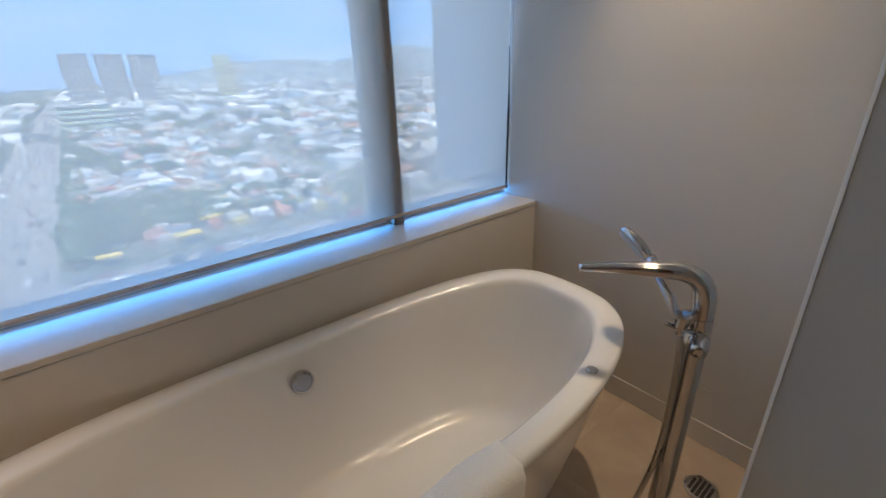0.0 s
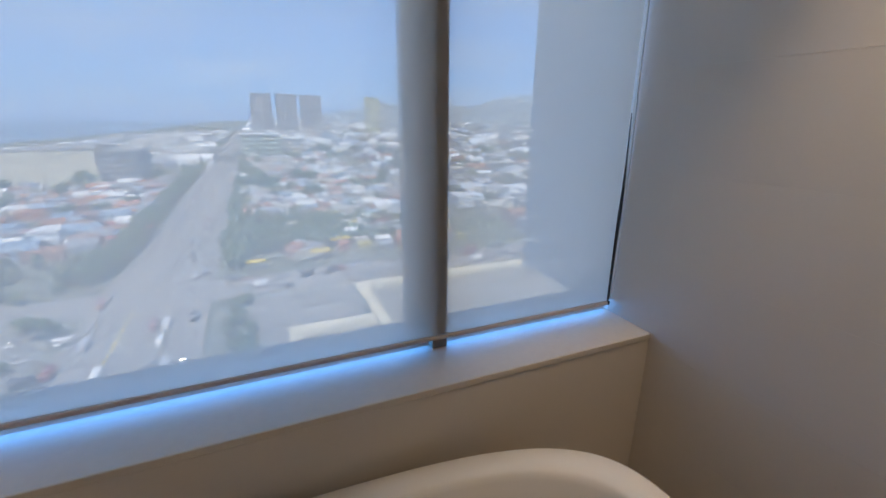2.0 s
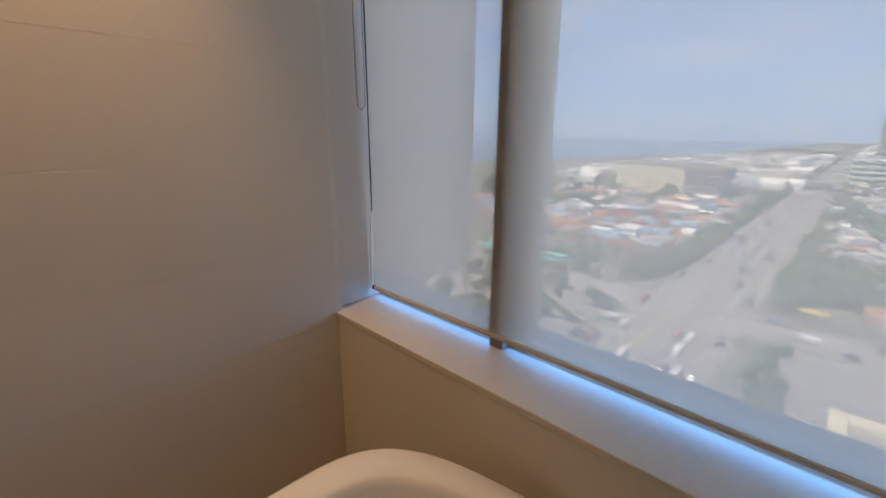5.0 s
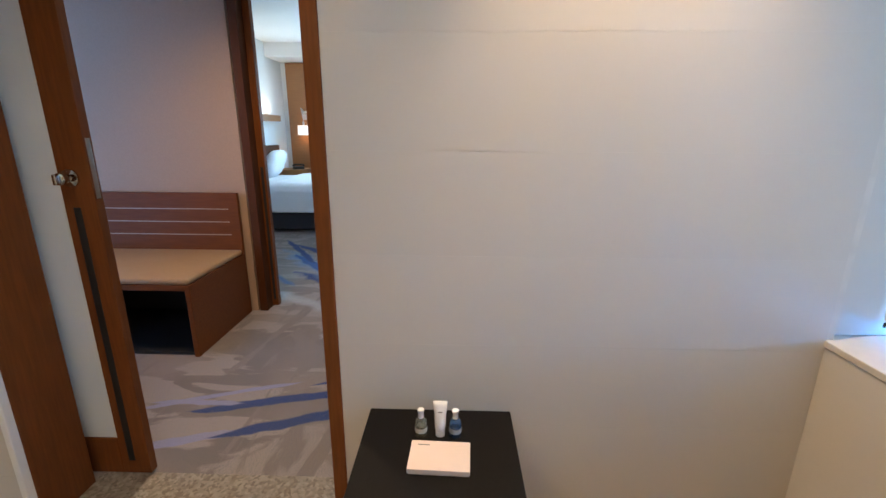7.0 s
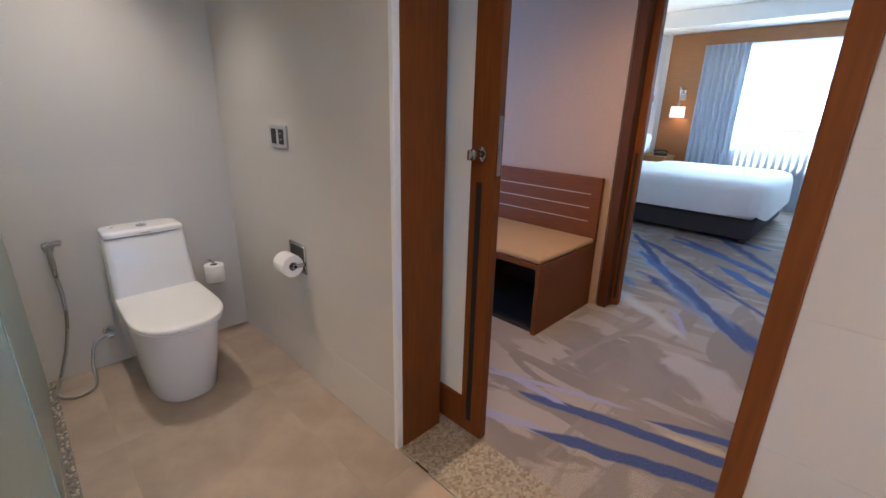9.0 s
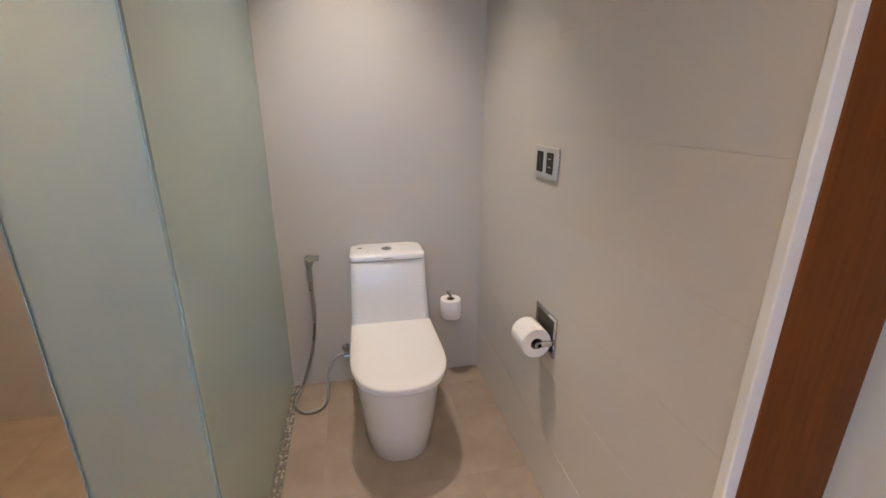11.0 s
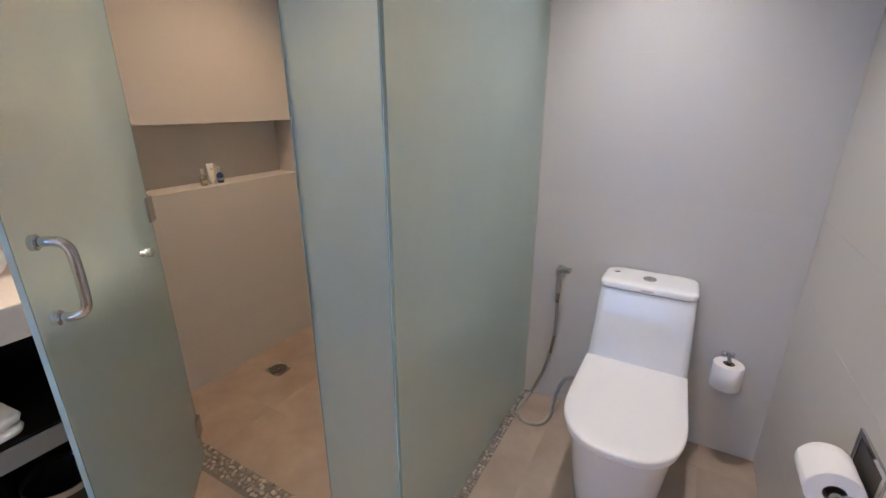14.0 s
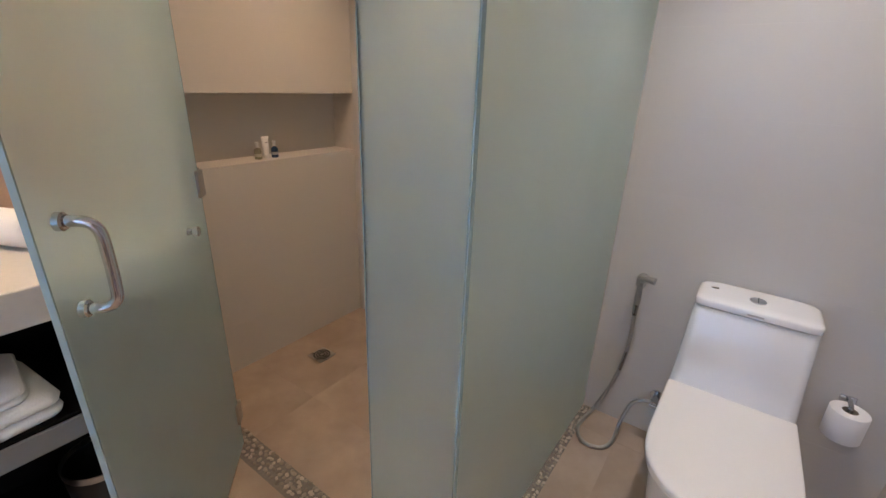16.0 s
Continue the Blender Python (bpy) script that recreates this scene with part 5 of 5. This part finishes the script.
def blocked(x, y):
    if -64 < x < -10 or 150 < y < 182 or (98 < x < 134 and y < 600):
        return True
    if x < -300 - max(0, 900 - y) * 0.5 and y > 620:
        return True
    return -210 < x < -95 and 470 < y < 560 or -25 < x < 50 and 700 < y < 800


batches = [([], []) for _ in ROOF_MATS]


def add_house(batch, x, y, w, d, h, turn):
    verts, faces = batch
    c, s_ = math.cos(turn), math.sin(turn)
    base = len(verts)
    pitch = h + min(w, d) * rng.choice((0.04, 0.14, 0.2))
    for dx, dy, z in ((-w, -d, 0), (w, -d, 0), (w, d, 0), (-w, d, 0), (-w, -d, h), (w, -d, h), (w, d, h), (-w, d, h), (-w, 0, pitch), (w, 0, pitch)):
        verts.append((x + (dx * c - dy * s_) / 2, y + (dx * s_ + dy * c) / 2, GZ + z))
    for q in ((0, 1, 5, 4), (1, 2, 6, 9, 5), (2, 3, 7, 6), (3, 0, 4, 8, 7), (4, 5, 9, 8), (6, 7, 8, 9)):
        faces.append([base + k for k in q])


def spread(n, x0, x1, y0, y1, size, height, picks):
    for _ in range(n):
        x, y = rng.uniform(x0, x1), y0 * (y1 / y0) ** rng.random()
        if blocked(x, y):
            continue
        w = rng.uniform(*size)
        add_house(batches[rng.choice(picks)], x, y, w, w * rng.uniform(0.5, 1.2), rng.uniform(*height), rng.uniform(-0.15, 0.15))


spread(900, -10, 110, 270, 720, (4, 12), (3, 7), (0, 1, 2, 3, 4, 5, 6, 8, 11, 12))
spread(800, 134, 560, 190, 900, (7, 22), (4, 9), (0, 1, 2, 5, 6, 3, 11, 12, 12))
spread(420, -260, -64, 235, 470, (6, 16), (3, 6), (3, 3, 1, 0, 4, 5, 8, 11))
spread(520, -330, -64, 560, 1500, (12, 34), (5, 12), (0, 2, 6, 5, 1, 11))
spread(1100, -10, 1400, 720, 3200, (12, 42), (5, 16), (0, 1, 2, 5, 6, 4, 11, 12, 11))
spread(150, 10, 100, 192, 290, (3, 8), (2.5, 4), (3, 4, 0, 2, 8, 9, 10, 1, 6, 11))
for (verts, faces), mat in zip(batches, ROOF_MATS):
    me = bpy.data.meshes.new("low_houses")
    me.from_pydata(verts, [], faces)
    me.materials.append(mat)
    tagged(new("low_houses", me), "crowd of low far houses with weathered metal roofs", "houses", "", "stuff")


def woods(name, spots, label):
    verts, faces = [], []
    ico = bmesh.new()
    bmesh.ops.create_icosphere(ico, subdivisions=1, radius=1)
    iv, iff = [v.co.copy() for v in ico.verts], [[v.index for v in f.verts] for f in ico.faces]
    ico.free()
    for x, y, r in spots:
        for _ in range(5):
            cx, cy, cz, cr = x + rng.uniform(-r, r) * 0.7, y + rng.uniform(-r, r) * 0.7, GZ + r * rng.uniform(0.6, 1.4), r * rng.uniform(0.35, 0.6)
            base = len(verts)
            for v in iv:
                k = cr * rng.uniform(0.7, 1.25)
                verts.append((cx + v.x * k, cy + v.y * k, cz + v.z * k))
            faces.extend([[base + q for q in f] for f in iff])
        base = len(verts)
        verts.extend([(x - 0.2, y - 0.2, GZ), (x + 0.2, y - 0.2, GZ), (x, y + 0.2, GZ), (x, y, GZ + r)])
        faces.extend([[base, base + 1, base + 3], [base + 1, base + 2, base + 3], [base + 2, base, base + 3]])
    me = bpy.data.meshes.new(name)
    me.from_pydata(verts, [], faces)
    me.materials.append(FOLIAGE)
    return tagged(new(name, me), label, "trees", "", "stuff")


woods("avenue_trees", [(-59 + rng.uniform(-4, 3), 190 * (1800 / 190) ** rng.random(), rng.uniform(3, 5.5)) for _ in range(240)] + [(-13 + rng.uniform(-2, 5), 185 * (1500 / 185) ** rng.random(), rng.uniform(3, 5.5)) for _ in range(200)], "rows of leafy street trees along the avenue")
woods("park_trees", [(rng.uniform(-14, 40), rng.uniform(205, 265), rng.uniform(3, 5)) for _ in range(120)] + [(rng.uniform(40, 100), rng.uniform(200, 300), rng.uniform(2.5, 4.5)) for _ in range(50)] + [(rng.uniform(-120, -60), rng.uniform(100, 235), rng.uniform(2.5, 4.5)) for _ in range(60)] + [(rng.uniform(-12, -4), rng.uniform(95, 150), rng.uniform(2, 3)) for _ in range(20)], "dark green park trees near the crossing")
town = [(rng.uniform(-320, 1100), 300 * (2400 / 300) ** rng.random(), rng.uniform(4, 9)) for _ in range(900)] + [(rng.uniform(-10, 560), 240 * (800 / 240) ** rng.random(), rng.uniform(2.5, 5)) for _ in range(520)]
woods("town_trees", [q for q in town if not blocked(q[0], q[1])], "scattered far trees between the roofs")

# hills, with the distance haze put into their pale blue-grey colour
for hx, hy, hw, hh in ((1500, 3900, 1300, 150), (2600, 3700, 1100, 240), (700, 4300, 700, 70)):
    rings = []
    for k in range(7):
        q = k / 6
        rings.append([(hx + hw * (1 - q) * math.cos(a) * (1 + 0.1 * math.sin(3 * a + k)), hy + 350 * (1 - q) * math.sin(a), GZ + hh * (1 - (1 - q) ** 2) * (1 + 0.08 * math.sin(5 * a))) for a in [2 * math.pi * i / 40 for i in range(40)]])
    structure("backdrop_hill", loft(rings, False, True), HAZED_HILL, "hills behind the city, tinted blue-grey for haze", "hill", True)


def tower(name, x0, x1, y0, depth, top, wall, label, floors, bays, bands=False, roof=None):
    """A far building: walls, roof, and a window in every bay, as parts."""
    t = thing(name, ((x0 + x1) / 2, y0, GZ), label, "building")
    w, h = (x1 - x0) / 2, top - GZ
    part("wall", box(-w, w, 0, depth, 0, h), wall, t)
    part("roof", box(-w - 0.4, w + 0.4, -0.4, depth + 0.4, h, h + 1.2), roof or wall, t)
    for k in range(floors):
        z0 = h * (k + 0.35) / floors
        z1 = h * (k + 0.78) / floors
        if bands:
            part("window", box(-w + 1, w - 1, -0.25, 0.0, z0, z1), WINDOW_DARK, t)
        else:
            for b in range(bays):
                cx = -w + 2 * w * (b + 0.5) / bays
                part("window", box(cx - w / bays * 0.6, cx + w / bays * 0.6, -0.25, 0.0, z0, z1), WINDOW_DARK, t)
    return t


# this grey is lifted a little, with distance haze in the colour
GREY_WALL = material("grey_tower", (0.30, 0.30, 0.32), 0.8, stain=0.2, stain_scale=0.02)
YELLOW_WALL = material("yellow_tower", (0.55, 0.52, 0.30), 0.8)
WHITE_WALL = material("white_render", (0.55, 0.55, 0.54), 0.8, stain=0.2, stain_scale=0.05)
GREEN_WALL = material("pale_green_render", (0.48, 0.58, 0.46), 0.8)
for k, (a, b) in enumerate(((5, 66), (79, 140), (153, 216))):
    tower("slab_tower", a, b, 1500, 30, 62 - 2 * k, GREY_WALL, "tall dark grey slab apartment tower", 10, 6)
tower("yellow_tower", 292, 326, 1200, 30, 45, YELLOW_WALL, "tall pale yellow tower", 11, 4)
tower("yellow_tower", 328, 352, 1195, 30, 30, WHITE_WALL, "lower white tower beside the yellow one", 9, 3)
tower("white_block", 154, 190, 1180, 26, -8, WHITE_WALL, "white mid-rise with dark windows", 5, 3)
tower("green_block", -16, 40, 715, 40, -28, GREEN_WALL, "pale green and white banded office block", 5, 1, True, WHITE_WALL)
tower("white_block", 42, 78, 735, 36, -36, WHITE_WALL, "white banded office block", 4, 1, True)
tower("cream_mall", -200, -132, 485, 70, -30, CREAM, "large cream-walled windowless shopping hall", 0, 0, False, PAVE)
tower("parking_block", -131, -100, 485, 60, -33, GREY_WALL, "grey multi-storey car park", 5, 1, True, PAVE)
tower("white_block", 560, 760, 900, 60, -22, WHITE_WALL, "long white hall at the city's edge", 3, 10)
for x, y, w in ((170, 330, 34), (210, 300, 40), (150, 215, 36), (235, 420, 46), (-85, 640, 60), (-95, 760, 50), (-170, 900, 90)):
    tower("warehouse", x, x + w, y, w * 0.6, GZ + 9, rng.choice([WHITE_WALL, PAVE]), "low warehouse with a pale flat roof", 1, 4)

# stepped podium roof below the window
podium = thing("podium_roof", (0, 0, -46), "lower hotel wing with stepped cream parapets", "roof")
part("roof_deck", box(-9, 160, 30, 84, -14, 0), ROOF_DECK, podium)
part("roof_deck", box(24.5, 160, 84, 114, -14, 0), ROOF_DECK, podium)
part("roof_deck", box(4, 24.5, 84, 92, -14, 0), ROOF_DECK, podium)
for x0, x1, y0, y1 in ((-10.5, 4, 83, 86), (-10.5, -8, 40, 83), (3, 5.5, 86, 94), (5.5, 23, 91, 94), (22.5, 25.5, 62, 115), (25.5, 92, 112, 115.5), (90, 93, 84, 112)):
    part("parapet", box(x0, x1, y0, y1, 0, 1.6, 0.1), CREAM, podium, "cream rendered parapet")

# cars, vans and buses on the streets
CAR_MATS = [material("car_paint", c, 0.35, coat=0.5) for c in ((0.75, 0.75, 0.75), (0.05, 0.05, 0.06), (0.45, 0.46, 0.48), (0.30, 0.06, 0.05), (0.66, 0.66, 0.64), (0.10, 0.12, 0.16))]
CAR_GLASS = material("car_glass", (0.03, 0.035, 0.04), 0.15)
protos = []
for mat in CAR_MATS:
    for van in (False, True):
        c = thing("van" if van else "car", (0, 0, -300), "small far van on the street" if van else "small far car on the street", "van" if van else "car", "vans in traffic" if van else "cars in traffic")
        hgt, ln_ = (2.3, 5.0) if van else (0.95, 4.3)
        part("body", box(-0.95, 0.95, -ln_ / 2, ln_ / 2, 0.3, hgt, 0.2, 1), mat, c)
        if not van:
            part("cabin", box(-0.8, 0.8, -1.3, 0.9, 0.95, 1.5, 0.2, 1), CAR_GLASS, c)
        for wx in (-0.8, 0.8):
            for wy in (-1.4, 1.4):
                part("wheel", moved(lathe([(0.32, -0.1), (0.32, 0.1)], 8), pose(wx, wy, 0.32, 0, 90, 0)), RUBBER, c)
        protos.append(c)
used = set()
for _ in range(130):
    mode = rng.random()
    if mode < 0.6:
        m = pose(rng.choice((-51.5, -48, -44, -40.5, -33, -29.5, -26, -22.5)), 95 * (700 / 95) ** rng.random(), GZ + 0.16, 0, 0, 0)
    elif mode < 0.8:
        m = pose(rng.uniform(-14, 110), rng.choice((159, 163, 169, 173)), GZ + 0.21, 0, 0, 90)
    else:
        m = pose(rng.uniform(-130, -52), rng.uniform(80, 145), GZ + 0.13, 0, 0, rng.choice((10, 80, 95)))
    k = rng.randrange(len(protos))
    if k not in used:
        used.add(k)
        protos[k].matrix_world = m
    else:
        copy_thing(protos[k], m)
for k, c in enumerate(protos):
    if k not in used:
        c.matrix_world = pose(-27, 320 + 40 * k, GZ + 0.16)
TEAL = material("teal_sheet", (0.10, 0.50, 0.46), 0.5)
YELLOW = material("yellow_sheet", (0.70, 0.50, 0.06), 0.5)
RED_SHEET = material("red_sheet", (0.42, 0.10, 0.06), 0.6)


def canopy(at, w, d, h, mat, label):
    c = thing("canopy", at, label, "canopy")
    part("sheet", box(-w / 2, w / 2, -d / 2, d / 2, h, h + 0.4, 0.1), mat, c)
    for px in (-w / 2 + 1, w / 2 - 1):
        for py in (-d / 2 + 0.8, d / 2 - 0.8):
            part("post", box(px - 0.15, px + 0.15, py - 0.15, py + 0.15, 0, h), PAVE, c)


canopy((-118, 172, GZ + 0.2), 46, 4.5, 5, TEAL, "long teal canopy beside the forecourt")
canopy((-118, 181, GZ), 46, 4.5, 5, TEAL, "second long teal canopy beside the forecourt")
canopy((22, 188, GZ), 9, 6, 4, YELLOW, "yellow canopy at the market street")
canopy((-4, 184, GZ), 8, 4, 3.5, YELLOW, "small yellow canopy at the market street")
canopy((34, 205, GZ), 10, 5, 4, YELLOW, "yellow market canopy among trees")
for k in range(14):
    canopy((-200 + 11 * k + rng.uniform(-3, 3), 262 + rng.uniform(-20, 25), GZ), 13, 6, 5, RED_SHEET, "rust-red sheet roof in the old yard")
for k in range(5):
    canopy((6 + 9 * k, 330 + rng.uniform(-25, 25), GZ), 8, 6, 5, RED_SHEET, "red-orange sheet roof of the market")

# ---- tiles, last ----


def tile_row(owner, axis, plane, facing, a0, a1, z_joints, width, mat, name="tile", gap=0.0008):
    """Thin tiles hung on a wall: axis is the way the row runs, plane the tile's face, facing the side that it looks to."""
    meshes = {}
    for r, (z0, z1) in enumerate(zip(z_joints, z_joints[1:])):
        start = a0
        while start < a1 - 0.01:
            lo, hi = max(start, a0), min(start + width, a1)
            start += width
            if hi - lo < 0.02:
                continue
            key = (round(hi - lo, 4), round(z1 - z0, 4))
            if key not in meshes:
                w, h = hi - lo - gap, z1 - z0 - gap
                b = box(-w / 2, w / 2, -TH / 2, TH / 2, -h / 2, h / 2, 0.0003, 1)
                me = bpy.data.meshes.new(name)
                b.to_mesh(me)
                b.free()
                me.materials.append(mat)
                meshes[key] = me
            ob = new(name, meshes[key])
            mid, zc = (lo + hi) / 2, (z0 + z1) / 2
            off = plane - facing * (TH / 2 - 0.0004)
            ob.matrix_world = pose(mid, off, zc) if axis == "x" else pose(off, mid, zc, 0, 0, 90)
            ob.parent = owner
            tagged(ob, "", "", "", "")


ZJ = [0.0, 0.245, 0.513, 0.773, 1.036, 1.31, 1.585, 1.85, 2.12, 2.39, 2.5]
tile_row(wall_west, "y", WEST, 1, DOOR_N + 0.028, SILL_Y, ZJ, 3.6, TILE)
tile_row(wall_west_toilet, "y", WEST_T, 1, SOUTH, DOOR_S - 0.012, ZJ, 3.6, TILE)
tile_row(wall_south, "x", SOUTH, 1, WEST_T, SHOWER_EAST, ZJ, 3.6, TILE)
tile_row(wall_east, "y", EAST, -1, -0.405, SILL_Y, ZJ, 3.6, TILE)
tile_row(wall_shower, "y", SHOWER_EAST, -1, SOUTH, -2.20, [0.0, 0.245, 0.513, 0.745, NZ0 - 0.010], 3.6, TILE)
tile_row(wall_shower, "y", SHOWER_EAST, -1, SOUTH, -2.20, [NZ1, 1.585, 1.85, 2.12, 2.39, 2.5], 3.6, TILE)
tile_row(wall_shower, "y", SHOWER_EAST + 0.16, -1, SOUTH, -2.20, [NZ0, NZ1], 1.3, TILE)

# floor tiles, pieces of the floor
tile_mesh = {}
xs, ys = [-1.42, -0.93, -0.33, 0.27, 0.875, 1.42], [SOUTH, -3.16, -2.565, -1.66, -1.06, -0.46, 0.14, 0.70]
for x0, x1 in zip(xs, xs[1:]):
    for y0, y1 in zip(ys, ys[1:]):
        xa = max(x0, -1.145) if y1 > DOOR_S and y0 < DOOR_N else x0
        key = (round(x1 - xa, 3), round(y1 - y0, 3))
        if key not in tile_mesh:
            w, d = key[0] - 0.0011, key[1] - 0.0011
            b = box(-w / 2, w / 2, -d / 2, d / 2, -0.0105, 0, 0.0003, 1)
            me = bpy.data.meshes.new("floor_tile")
            b.to_mesh(me)
            b.free()
            me.materials.append(FLOOR_TILE)
            tile_mesh[key] = me
        ob = new("floor_tile", tile_mesh[key])
        ob.matrix_world = pose((xa + x1) / 2, (y0 + y1) / 2, 0)
        ob.parent = floor

# pebble bands let into the floor
pebble_meshes = []
for k in range(6):
    b = bmesh.new()
    bmesh.ops.create_icosphere(b, subdivisions=1, radius=1)
    for v in b.verts:
        q = 0.85 + 0.3 * rng.random()
        v.co = Vector((v.co.x * q * rng.uniform(0.95, 1.05), v.co.y * q * 0.72, v.co.z * 0.45))
    me = bpy.data.meshes.new("pebble")
    b.to_mesh(me)
    b.free()
    me.materials.append(PEBBLE)
    me.shade_smooth()
    pebble_meshes.append(me)


def pebble_band(name, x0, x1, y0, y1, label, step):
    band = thing(name, ((x0 + x1) / 2, (y0 + y1) / 2, 0), label, "pebble strip", kind="structure")
    part("mortar", box(-(x1 - x0) / 2, (x1 - x0) / 2, -(y1 - y0) / 2, (y1 - y0) / 2, -0.004, 0.0015), PEBBLE_BED, band)
    x = x0 + step / 2
    while x < x1 - step * 0.3:
        y = y0 + step / 2
        while y < y1 - step * 0.3:
            ob = new("pebble", rng.choice(pebble_meshes))
            size = step * rng.uniform(0.42, 0.60)
            ob.parent = band
            ob.matrix_basis = pose(x - (x0 + x1) / 2 + rng.uniform(-0.3, 0.3) * step, y - (y0 + y1) / 2 + rng.uniform(-0.3, 0.3) * step, 0.003, rng.uniform(-12, 12), rng.uniform(-12, 12), rng.uniform(0, 180)) @ Matrix.Diagonal((size, size, size, 1))
            y += step
        x += step


pebble_band("pebble_strip_front", -0.14, 0.96, -2.262, -2.168, "band of grey pebbles along the shower's threshold", 0.0205)
pebble_band("pebble_strip_side", -0.178, -0.136, SOUTH + 0.002, -2.20, "band of grey pebbles along the frosted screen", 0.0165)
